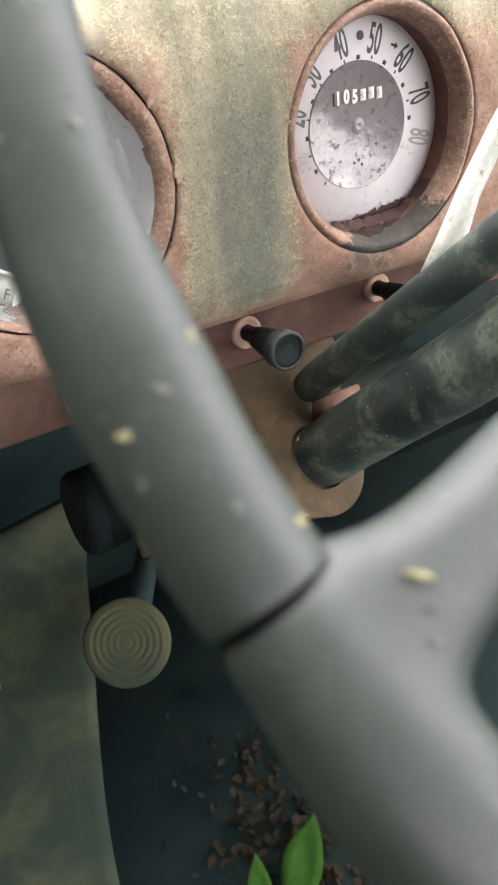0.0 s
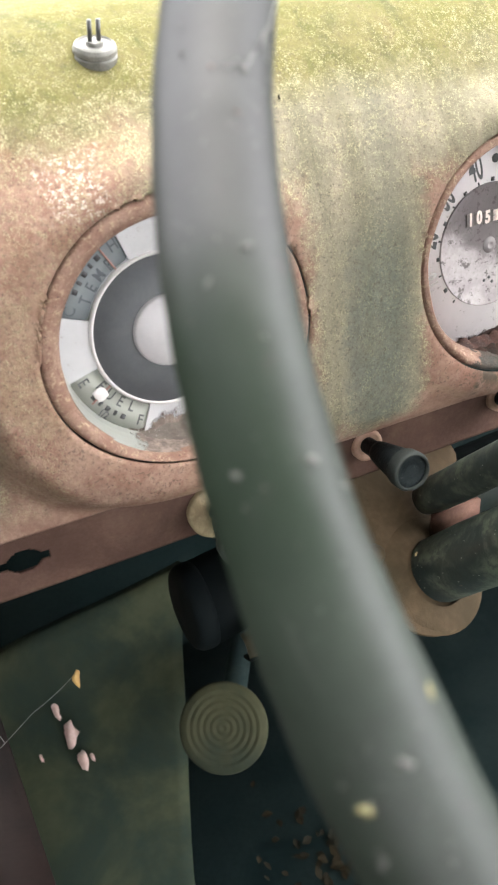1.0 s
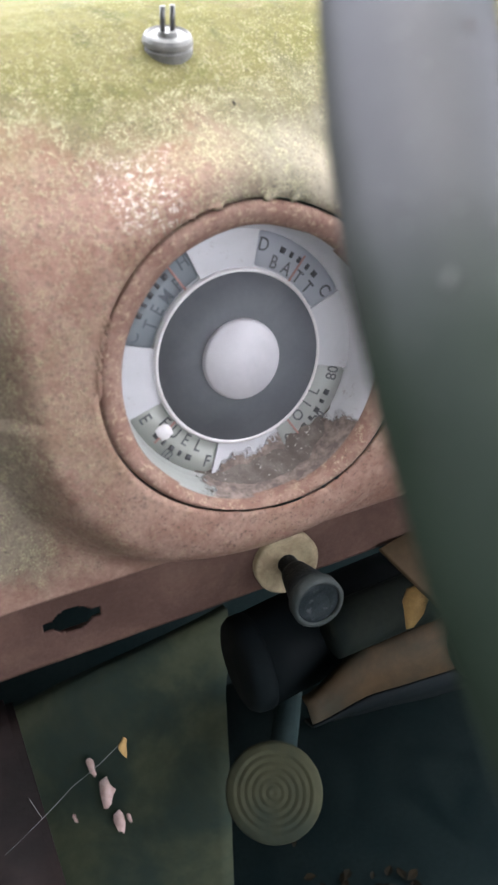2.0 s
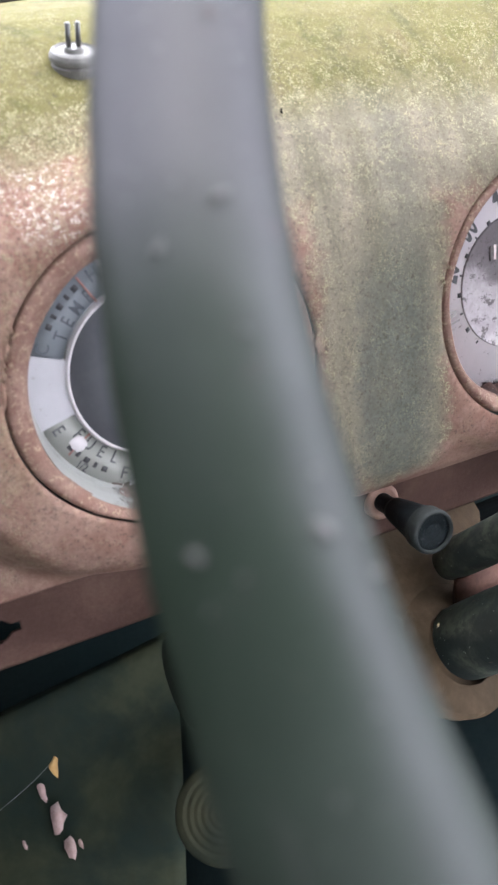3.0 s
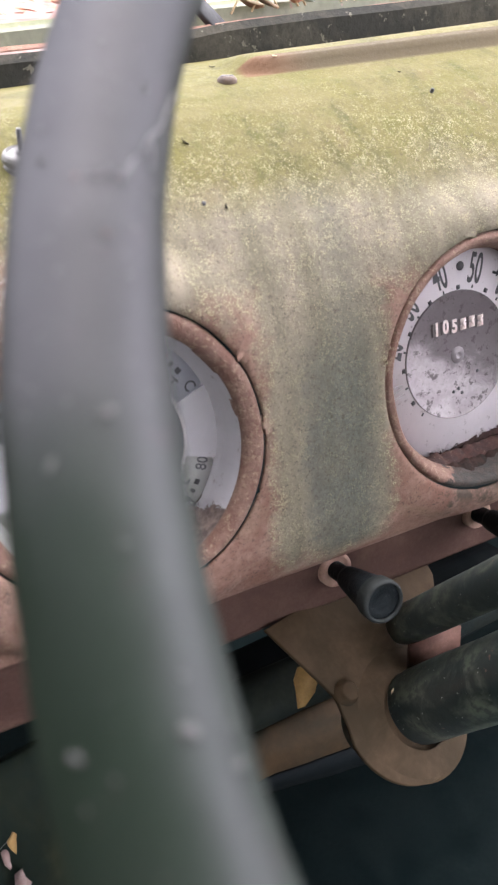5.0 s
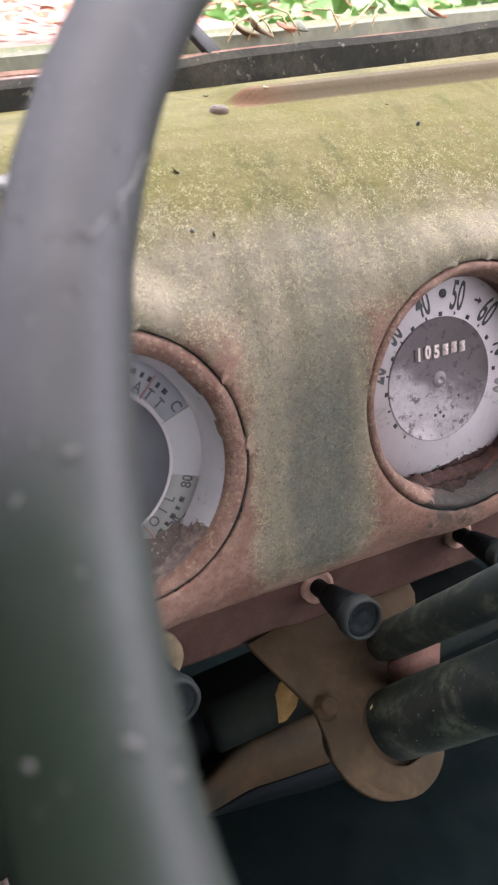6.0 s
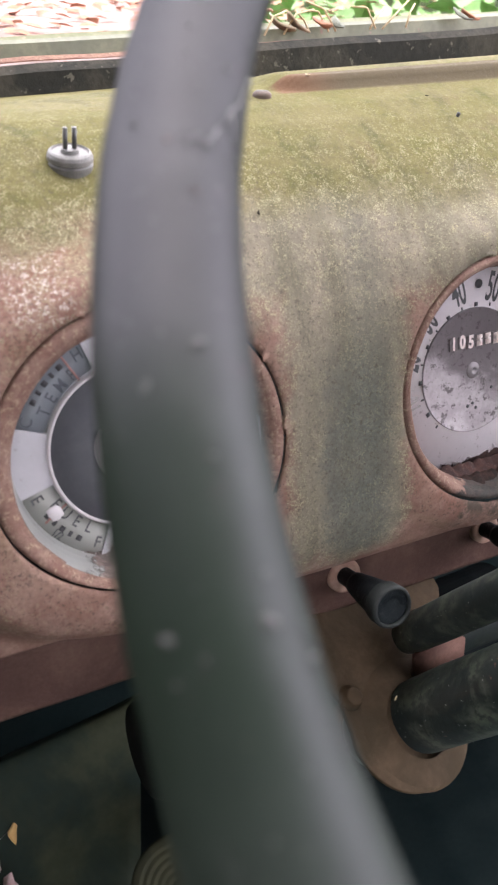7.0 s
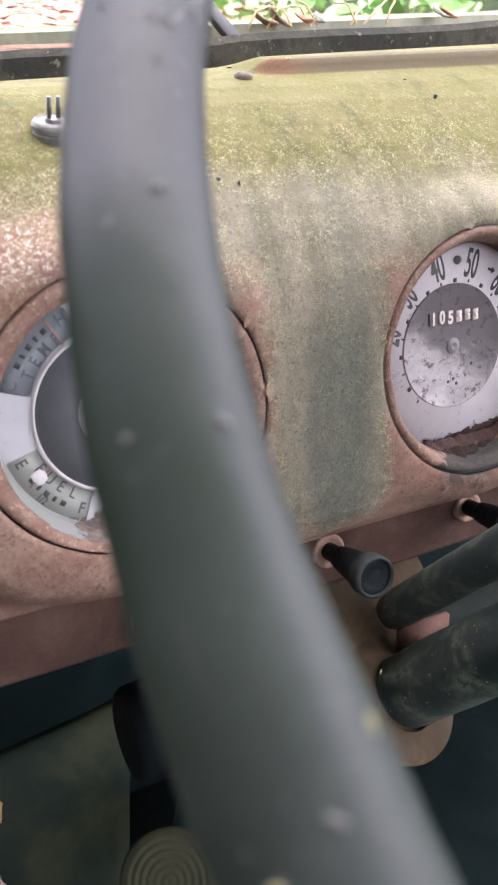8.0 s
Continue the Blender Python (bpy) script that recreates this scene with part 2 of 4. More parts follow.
_c = _n.mix(_n.ramp(_n.noise(70, 6, 0.85, 1.5), 0.62, 0.72, 0, 0.45), _c, (0.085, 0.085, 0.088))
_c = _n.mix(_n.ramp(_n.noise(210, 3, 0.6, 0.6, stretch=(1.0, 0.12, 1.0)), 0.70, 0.74, 0, 0.5), _c, (0.06, 0.06, 0.06))
# painted reflections: pale sky above a ragged edge, dark green below on outer side
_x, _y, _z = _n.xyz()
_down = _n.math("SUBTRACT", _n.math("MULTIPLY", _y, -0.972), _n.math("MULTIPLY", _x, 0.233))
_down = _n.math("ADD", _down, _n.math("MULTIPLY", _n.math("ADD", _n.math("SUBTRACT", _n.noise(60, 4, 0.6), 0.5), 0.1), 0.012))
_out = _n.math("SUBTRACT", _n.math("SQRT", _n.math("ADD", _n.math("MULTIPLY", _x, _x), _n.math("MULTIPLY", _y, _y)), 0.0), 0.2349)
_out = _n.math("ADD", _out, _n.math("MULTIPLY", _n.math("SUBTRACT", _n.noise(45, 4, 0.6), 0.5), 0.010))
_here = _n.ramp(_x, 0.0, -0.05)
_painted_sky = _n.math("MULTIPLY", _here, _n.ramp(_down, 0.012, -0.010))
_painted_dark = _n.math("MULTIPLY", _n.math("MULTIPLY", _here, _n.ramp(_down, -0.009, 0.012)), _n.math("MULTIPLY", _n.ramp(_down, 0.075, 0.035), _n.ramp(_out, -0.007, 0.004)))
_c = _n.mix(_n.math("MULTIPLY", _painted_sky, 0.35), _c, (0.035, 0.034, 0.038))
_c = _n.mix(_n.math("MULTIPLY", _painted_dark, 0.75), _c, (0.010, 0.020, 0.011))
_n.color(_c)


def dull_gloss(m, share, rough, matt):
    """Oxidised plastic: the old Principled body under a weak sheen that is even at all angles."""
    t = m.node_tree
    b = t.nodes["Principled BSDF"]
    gloss, mixer = t.nodes.new("ShaderNodeBsdfGlossy"), t.nodes.new("ShaderNodeMixShader")
    gloss.inputs["Roughness"].default_value, mixer.inputs[0].default_value = rough, share
    n = Nodes(m)
    t.links.new(n.math("MULTIPLY", n.math("SUBTRACT", 1.0, n.math("MULTIPLY", matt, 0.5)), share), mixer.inputs[0])
    gloss.inputs["Color"].default_value = (0.95, 0.92, 1.0, 1)
    b.inputs["Specular IOR Level"].default_value = 0.0
    t.links.new(b.inputs["Normal"].links[0].from_socket, gloss.inputs["Normal"])
    t.links.new(b.outputs[0], mixer.inputs[1])
    t.links.new(gloss.outputs[0], mixer.inputs[2])
    t.links.new(mixer.outputs[0], t.nodes["Material Output"].inputs[0])


# the painted dark reflection also loses up to half its sheen
dull_gloss(M_RIM, 0.046, 0.55, _painted_dark)
M_RUBBER = worn("perished_black_rubber", (0.0252, 0.0252, 0.0216), (0.0558, 0.0522, 0.0414), 38, (0.7, 0.9), (0.10, 0.095, 0.075), 0.0008)
M_KNOB = worn("black_bakelite", (0.0091, 0.013, 0.0156), (0.0182, 0.0234, 0.026), 90, (0.45, 0.65), (0.04, 0.046, 0.048), 0.0007)
M_LEVER = worn("bare_pale_metal", (0.50, 0.50, 0.46), (0.60, 0.60, 0.57), 40, (0.3, 0.45), (0.30, 0.26, 0.2))
M_GREY = worn("weathered_grey_metal", (0.132, 0.132, 0.1254), (0.198, 0.1914, 0.1848), 120, (0.4, 0.6))
M_PALE = worn("pale_green_paint", (0.1368, 0.152, 0.076), (0.1938, 0.2019, 0.1178), 26, (0.4, 0.6), (0.25, 0.2, 0.13))
M_HOOD = worn("rust_streaked_hood", (0.3468, 0.204, 0.1734), (0.4692, 0.3264, 0.2856), 14, (0.5, 0.8), (0.25, 0.08, 0.04))
M_GROUND = worn("leaf_litter", (0.22, 0.15, 0.09), (0.34, 0.26, 0.18), 3, (0.8, 1.0), (0.4, 0.33, 0.25), 0.02)
M_CAB = worn("dark_green_cab_lining", (0.022, 0.03, 0.018), (0.04, 0.042, 0.03), 8, (0.7, 0.9))
M_LEAF = worn("green_leaf", (0.144, 0.288, 0.0672), (0.2304, 0.384, 0.1344), 12, (0.28, 0.45))
M_WEED = worn("weed_leaf", (0.012, 0.04, 0.004), (0.02, 0.055, 0.007), 25, (0.8, 0.9))
M_DRYLEAF = worn("dry_yellow_leaf", (0.3, 0.18, 0.06), (0.405, 0.2625, 0.0975), 40, (0.6, 0.8))
M_LITTER = worn("dark_litter", (0.0084, 0.00735, 0.0042), (0.0168, 0.0126, 0.0063), 30, (0.7, 0.9))
M_BROWN = worn("dark_brown_steel", (0.05712, 0.03696, 0.02016), (0.0252, 0.02352, 0.0168), 24, (0.6, 0.85))
M_RUSTLEAF = worn("dead_leaf", (0.288, 0.108, 0.054), (0.432, 0.234, 0.144), 30, (0.6, 0.9))
M_DEADLEAF = worn("tan_dead_leaf", (0.20, 0.145, 0.085), (0.29, 0.22, 0.14), 60, (0.6, 0.8))
M_TUFT = worn("grey_lichen", (0.14, 0.155, 0.12), (0.24, 0.25, 0.20), 160, (0.8, 0.95), None, 0.001)
M_STRAW = worn("straw", (0.42, 0.33, 0.18), (0.5, 0.4, 0.24), 60, (0.6, 0.8))
M_WHITE = mat("dial_white", (0.56, 0.53, 0.54), 0.45)
M_INK = mat("dial_ink", (0.05, 0.05, 0.055), 0.6)
M_LETTER = mat("weathered_ink", (0.085, 0.085, 0.092), 0.6)
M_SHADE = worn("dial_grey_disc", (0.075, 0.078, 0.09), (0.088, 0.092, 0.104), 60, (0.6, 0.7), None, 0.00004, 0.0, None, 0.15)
M_WIN = {"temp": mat("window_grey", (0.14, 0.155, 0.17), 0.5), "batt": mat("window_silver", (0.33, 0.34, 0.38), 0.5),
         "fuel": mat("window_cream", (0.30, 0.305, 0.28), 0.5), "oil": mat("window_pale", (0.33, 0.335, 0.32), 0.5)}


M_COLLAR = worn("dull_collar", (0.02729, 0.03256, 0.03256), (0.04094, 0.04578, 0.04501), 80, (0.5, 0.7), (0.03, 0.035, 0.036))
M_WIPER = worn("black_wiper_steel", (0.018, 0.020, 0.022), (0.03, 0.032, 0.034), 60, (0.5, 0.7))
M_LINER = worn("maroon_liner", (0.09, 0.035, 0.03), (0.16, 0.07, 0.05), 120, (0.7, 0.9))
M_CREAM = worn("cream_ring", (0.33, 0.265, 0.165), (0.22, 0.165, 0.10), 90, (0.6, 0.8), None, 0.0003)
M_PINKRING = worn("pink_ring", (0.42, 0.27, 0.21), (0.34, 0.20, 0.15), 120, (0.6, 0.8), None, 0.0003)
M_PALEPINK = worn("pale_pink_paint", (0.28, 0.20, 0.18), (0.20, 0.14, 0.12), 40, (0.5, 0.7), (0.2, 0.1, 0.07))
M_RAIL = worn("grey_rail_paint", (0.1092, 0.1196, 0.0684), (0.1725, 0.182, 0.114), 22, (0.3, 0.5), (0.2, 0.13, 0.1))
M_TAB = worn("pink_primer", (0.13, 0.07, 0.055), (0.08, 0.045, 0.036), 60, (0.6, 0.8))
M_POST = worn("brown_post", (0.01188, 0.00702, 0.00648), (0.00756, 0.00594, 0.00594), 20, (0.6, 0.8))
M_PINK = worn("pink_chip", (0.34, 0.2295, 0.2125), (0.476, 0.357, 0.3315), 80, (0.5, 0.7))
M_SILT = worn("grey_silt", (0.15, 0.125, 0.11), (0.10, 0.08, 0.07), 150, (0.8, 0.95), (0.45, 0.42, 0.40), 0.001)
M_CRUST = worn("maroon_crust", (0.03793, 0.01719, 0.01416), (0.07583, 0.03439, 0.02731), 160, (0.8, 0.95), (0.13, 0.09, 0.075), 0.001)
M_GRIME = worn("black_green_grime", (0.0198, 0.0176, 0.0154), (0.0484, 0.0286, 0.0242), 120, (0.8, 0.95), None, 0.001)
M_WOODS = worn("dark_woods", (0.02, 0.035, 0.012), (0.045, 0.065, 0.02), 0.7, (0.8, 1.0), (0.10, 0.13, 0.05), 0.1)


for _m in (M_PANEL, M_DARK, M_DUCT, M_PIPE, M_OLIVE, M_TAN, M_LITTER, M_POST, M_BROWN, M_WEED, M_GRIME, M_COLLAR, M_KNOB, M_TAB):
    _m.node_tree.nodes["Principled BSDF"].inputs["Specular IOR Level"].default_value = 0.12
for _m in (M_DASH, M_RUBBER):
    _m.node_tree.nodes["Principled BSDF"].inputs["Specular IOR Level"].default_value = 0.08
for _m in (M_HOOD, M_PALE):
    _m.node_tree.nodes["Principled BSDF"].inputs["Specular IOR Level"].default_value = 0.2


# ---- builders ----
def mesh_of(bm, name, material, smooth=True):
    me = bpy.data.meshes.new(name)
    bmesh.ops.recalc_face_normals(bm, faces=bm.faces)
    bm.to_mesh(me)
    bm.free()
    for p in me.polygons:
        p.use_smooth = smooth
    me.materials.append(material)
    return me


def part(name, bm, material, parent=None, label="", m=None, smooth=True):
    ob = new(name, mesh_of(bm, name, material, smooth))
    if parent:
        ob.parent = parent
    if m is not None:
        ob.matrix_basis = m
    if label:
        ob["label"] = label
    return ob


def thing(name, m, label, category, group="", kind=""):
    ob = new(name)
    ob.empty_display_size = 0.02
    ob.matrix_basis = m
    return tagged(ob, label, category, group, kind)


def box(bm, x0, x1, y0, y1, z0, z1, bevel=0.0):
    r = bmesh.ops.create_cube(bm, size=1)
    for v in r["verts"]:
        v.co = ((x0 + x1) / 2 + v.co.x * (x1 - x0), (y0 + y1) / 2 + v.co.y * (y1 - y0), (z0 + z1) / 2 + v.co.z * (z1 - z0))
    if bevel:
        es = list({e for v in r["verts"] for e in v.link_edges})
        bmesh.ops.bevel(bm, geom=es, offset=bevel, segments=2, affect="EDGES")
    return bm


def lathe(profile, steps=64, wob=0.0, seed=0.0):
    """A turned form from (radius, height) pairs about local z."""
    bm = bmesh.new()
    rings = []
    for r, h in profile:
        if r < 1e-6:
            rings.append([bm.verts.new((0, 0, h))])
            continue
        ring = []
        for i in range(steps):
            a = 2 * math.pi * i / steps
            k = wob * noise.noise((math.cos(a) * 3 + seed, math.sin(a) * 3, h * 80)) if wob else 0
            ring.append(bm.verts.new(((r + k) * math.cos(a), (r + k) * math.sin(a), h)))
        rings.append(ring)
    for p, q in zip(rings, rings[1:]):
        for i in range(steps):
            j = (i + 1) % steps
            if len(p) == 1 and len(q) == 1:
                continue
            if len(p) == 1:
                bm.faces.new((p[0], q[i], q[j]))
            elif len(q) == 1:
                bm.faces.new((p[i], p[j], q[0]))
            else:
                bm.faces.new((p[i], p[j], q[j], q[i]))
    return bm


def tube(points, radii, steps=24, cap=True, wob=0.0):
    """A round bar along points."""
    bm = bmesh.new()
    pts = [Vector(p) for p in points]
    rings, up = [], None
    for i, p in enumerate(pts):
        d = (pts[min(i + 1, len(pts) - 1)] - pts[max(i - 1, 0)]).normalized()
        if up is None:
            up = d.orthogonal().normalized()
        up = (up - d * up.dot(d)).normalized()
        side = d.cross(up)
        r = radii[i] if isinstance(radii, (list, tuple)) else radii
        ring = []
        for k in range(steps):
            a = 2 * math.pi * k / steps
            q = up * math.cos(a) + side * math.sin(a)
            rr = r * (1 + (wob * noise.noise(p * 60 + q * 2) if wob else 0))
            ring.append(bm.verts.new(p + q * rr))
        rings.append(ring)
    for a, b in zip(rings, rings[1:]):
        for k in range(steps):
            bm.faces.new((a[k], a[(k + 1) % steps], b[(k + 1) % steps], b[k]))
    if cap:
        bm.faces.new(rings[0][::-1]), bm.faces.new(rings[-1])
    return bm


def plate(outline, depth, bevel=0.0):
    """A flat plate in local xy with thickness along z."""
    bm = bmesh.new()
    f = bm.faces.new([bm.verts.new((x, y, 0)) for x, y in outline])
    r = bmesh.ops.extrude_face_region(bm, geom=[f])
    bmesh.ops.translate(bm, verts=[v for v in r["geom"] if isinstance(v, bmesh.types.BMVert)], vec=(0, 0, depth))
    if bevel:
        bmesh.ops.bevel(bm, geom=list(bm.edges), offset=bevel, segments=1, affect="EDGES")
    return bm


def axis_pose(p, d):
    """A pose at p whose local z runs along d."""
    return Matrix.Translation(p) @ Vector(d).to_track_quat("Z", "Y").to_matrix().to_4x4()


# ---- dash panel ----
def lerp(a, b, t):
    return a + (b - a) * t


def step(a, b, x):
    t = max(0.0, min(1.0, (x - a) / (b - a)))
    return t * t * (3 - 2 * t)


def curve(table, x):
    for (a, p), (b, q) in zip(table, table[1:]):
        if x <= b:
            return lerp(p, q, max(0, (x - a) / (b - a)))
    return table[-1][1]


LOW = [(1.284, 0.027), (1.32, 0.0225), (1.40, 0.018), (1.44, 0.016), (1.465, 0.0175), (1.482, 0.0266)]
POD = [(1.284, 0.027), (1.318, 0.0235), (1.3205, 0.012), (1.328, 0.004), (1.338, -0.001), (1.35, -0.003), (1.37, -0.0025), (1.40, 0.0), (1.425, 0.003), (1.445, 0.0072), (1.46, 0.0125), (1.472, 0.019), (1.482, 0.0266)]
TOP = [(0.0266, 1.482), (0.037, 1.493), (0.048, 1.5022), (0.06, 1.5105), (0.074, 1.5172), (0.088, 1.5215), (0.11, 1.5255), (0.135, 1.5280), (0.17, 1.5295)]
GAUGES = [(0.001, 1.40), (0.1735, 1.40)]


def hole_radius(k, dx, dz):
    """The first gauge's bezel sinks behind the pod at its foot, so the opening closes in there."""
    r = math.hypot(dx, dz) or 1.0
    return 0.0578 - (0.0050 * max(0.0, (-dz - 0.25 * dx) / r) ** 3 if k == 0 else 0.0)


def crown(x):
    """The cowl rises towards the middle of the cab."""
    return 0.052 * (min(x, 0.42) - 0.08) if x < 0.42 else 0.0177 - 0.052 * (x - 0.42)


def dash_point(x, z):
    if x < 0 and z < 1.40:
        w = step(0.096, 0.074, math.hypot(x, z - 1.40))
    elif x < 0:
        w = step(-0.092, -0.072, x)
    else:
        w = 1.0
    y = lerp(curve(LOW, z), curve(POD, z), w)
    for gx, gz in GAUGES:
        y = lerp(y, 0.0875 * (z - gz) - 0.0004, step(0.080, 0.061, math.hypot(x - gx, z - gz)))
    return y


def build_dash():
    xs = [-0.62 + 0.03 * i for i in range(17)] + [-0.11 + 0.001 * i for i in range(60)] + [-0.05 + 0.002 * i for i in range(156)] + [0.29 + 0.04 * i for i in range(18)]
    zs = [1.284 + 0.001 * i for i in range(36)] + [1.320 + 0.002 * i for i in range(82)]
    bm = bmesh.new()
    grid = []
    for z in zs:
        if z < 1.4825:
            grid.append([bm.verts.new((x, dash_point(x, z), z)) for x in xs])
    for (y0, z0), (y1, z1) in zip(TOP, TOP[1:]):
        k = max(2, round(math.hypot(y1 - y0, z1 - z0) / 0.0016))
        for i in range(1, k + 1):
            y, z = lerp(y0, y1, i / k), lerp(z0, z1, i / k)
            row = []
            for x in xs:
                lip = 0.0905 + 0.007 * step(0.128, 0.104, x)
                rise = 0.0058 * step(0.103, 0.120, x) * step(lip, lip + 0.0040, y) * step(0.150, 0.100, y)
                row.append(bm.verts.new((x, y, z + rise + crown(x) * step(0.04, 0.12, y))))
            grid.append(row)
    for row in grid:
        for v in row:
            v.co.y += 0.0006 * noise.noise(v.co * 25)
            for k, (gx, gz) in enumerate(GAUGES):
                dx, dz = v.co.x - gx, v.co.z - gz
                r, hole = math.hypot(dx, dz), hole_radius(k, dx, dz)
                if abs(r - hole) < 0.0014:
                    v.co.x, v.co.z = gx + dx * hole / r, gz + dz * hole / r
    for a, b in zip(grid, grid[1:]):
        for i in range(len(xs) - 1):
            c = (a[i].co + a[i + 1].co + b[i].co + b[i + 1].co) / 4
            if c.y < 0.03 and any(math.hypot(c.x - gx, c.z - gz) < hole_radius(k, c.x - gx, c.z - gz) - 0.0003 for k, (gx, gz) in enumerate(GAUGES)):
                continue
            # the empty keyhole in the lower strip
            kx, kz = c.x + 0.0775, c.z - 1.3035
            if (kx / 0.0088) ** 2 + (kz / 0.0066) ** 2 < 1 or (abs(kx) < 0.0118 and abs(kz) < 0.0027):
                continue
            bm.faces.new((a[i], a[i + 1], b[i + 1], b[i]))
    # returned lower edge
    back = [bm.verts.new(v.co + Vector((0, 0.014, 0.002))) for v in grid[0]]
    for i in range(len(xs) - 1):
        bm.faces.new((grid[0][i + 1], grid[0][i], back[i], back[i + 1]))
    low = bm.copy()
    bmesh.ops.delete(bm, geom=[f for f in bm.faces if f.calc_center_median().z < 1.3185], context="FACES")
    bmesh.ops.delete(low, geom=[f for f in low.faces if f.calc_center_median().z >= 1.3185], context="FACES")
    ob = thing("dashboard", DM, "", "")
    for nm, b in (("instrument_panel", bm), ("lower_strip", low)):
        if nm == "lower_strip":
            bmesh.ops.translate(b, verts=b.verts, vec=(0, 0.0028, 0))
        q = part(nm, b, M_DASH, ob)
        s = q.modifiers.new("thickness", "SOLIDIFY")
        s.thickness, s.offset = 0.0014, -1
    return tagged(ob, "rusted steel dashboard with mossy rounded top and pale lichen", "dashboard")


dash = build_dash()


# ---- gauges ----
def gauge_pose(x):
    return DM @ pose(x, 0.0, 1.40) @ pose(0, 0, 0, 85)


def text(body, size, parent, m, material, name, squeeze=1.0, bold=0.0):
    cu = bpy.data.curves.new(name, "FONT")
    cu.body, cu.size, cu.align_x, cu.align_y, cu.extrude, cu.offset = body, size, "CENTER", "CENTER", 0.00008, bold
    tmp = bpy.data.objects.new(name, cu)
    scene.collection.objects.link(tmp)
    bpy.context.view_layer.update()
    me = bpy.data.meshes.new_from_object(tmp.evaluated_get(bpy.context.evaluated_depsgraph_get()))
    bpy.data.objects.remove(tmp)
    me.materials.clear()
    me.materials.append(material)
    ob = new(name, me)
    ob.parent = parent
    ob.matrix_basis = m @ Matrix.Diagonal((squeeze, 1, 1, 1))
    return ob


def polar(r, deg):
    """Clockwise from the top."""
    return r * math.sin(radians(deg)), r * math.cos(radians(deg))


def sector(r0, r1, a0, a1, depth=0.0004, steps=16, round_=0.0):
    k = round_ / ((r0 + r1) / 2) * 57.3
    cut_ = lambda a: round_ * max(0.0, 1 - min(a - a0, a1 - a) / k) ** 2 if round_ else 0.0
    arc = [lerp(a0, a1, i / steps) for i in range(steps + 1)]
    out = [polar(r1 - cut_(a), a) for a in arc] + [polar(r0 + 0.5 * cut_(a), a) for a in arc[::-1]]
    return plate(out, depth)


BEZEL_FLAT = [(0.0569, -0.012), (0.0573, -0.0012), (0.0567, -0.0001), (0.0552, 0.0004), (0.0528, 0.0002), (0.0506, -0.0010), (0.0491, -0.0028), (0.0489, -0.0065)]
BEZEL_DEEP = [(0.0569, -0.012), (0.0573, -0.0012), (0.0566, 0.0006), (0.0546, 0.0012), (0.0528, -0.0006), (0.0511, -0.0046), (0.0500, -0.0082), (0.0497, -0.0095), (0.0501, -0.0105)]
LINER = [(0.0502, -0.0098), (0.0504, -0.0150), (0.0504, -0.0215)]


def gauge(x, label, bezel, liner):
    g = thing("gauge", gauge_pose(x), label, "gauge", "dashboard gauges")
    part("housing", lathe([(0.0572, -0.006), (0.0572, -0.06), (0, -0.06)], 48), M_DARK, g)
    ring = lathe(bezel, 160, 0.0006, x * 50)
    for v in ring.verts:
        r = math.hypot(v.co.x, v.co.y)
        if r > 0.051 and not liner:
            k = (0.0578 - hole_radius(0, v.co.x, v.co.y)) * (r - 0.051) / 0.0063
            v.co.x, v.co.y = v.co.x * (r - k) / r, v.co.y * (r - k) / r
    part("bezel", ring, M_BEZEL_DIRTY if liner else M_BEZEL, g, "rusty steel ring")
    if liner:
        part("liner", lathe(LINER, 96, 0.0004, x * 30), M_LINER, g, "dark maroon inner wall")
    return g


def dial_material(name, base, dirt, level, lean=-0.08, film=None):
    m = mat(name, base, 0.5)
    n = Nodes(m)
    x, y, z = n.xyz()
    big, fine = n.noise(60, 5, 0.65, 0.5), n.noise(350, 4, 0.7)
    edge = n.math("ADD", n.math("ADD", y, n.math("MULTIPLY", x, lean)), n.math("ADD", n.math("MULTIPLY", n.math("SUBTRACT", big, 0.5), 0.02), n.math("MULTIPLY", n.math("SUBTRACT", fine, 0.5), 0.008)))
    c = n.mix(n.ramp(big, 0.35, 0.7, 0, 0.35), base, tuple(v * 0.8 for v in base))
    crust = n.mix(n.ramp(n.noise(240, 4, 0.7), 0.35, 0.7), dirt, tuple(v * 2.4 for v in dirt))
    c = n.mix(n.ramp(n.noise(160, 5, 0.75), 0.60, 0.68, 0, 0.5), c, tuple(v * 2.0 for v in dirt))
    if film:
        low = n.math("ADD", n.math("ADD", x, y), n.math("MULTIPLY", n.math("SUBTRACT", big, 0.5), 0.02))
        c = n.mix(n.ramp(low, 0.004, -0.022, 0, 0.8), c, film)
    c = n.mix(n.ramp(edge, level + 0.001, level), c, crust)
    n.color(c)
    n.rough(n.ramp(edge, level + 0.001, level, 0.4, 0.9))
    n.bump(n.ramp(edge, level + 0.002, level), 0.001)
    return m


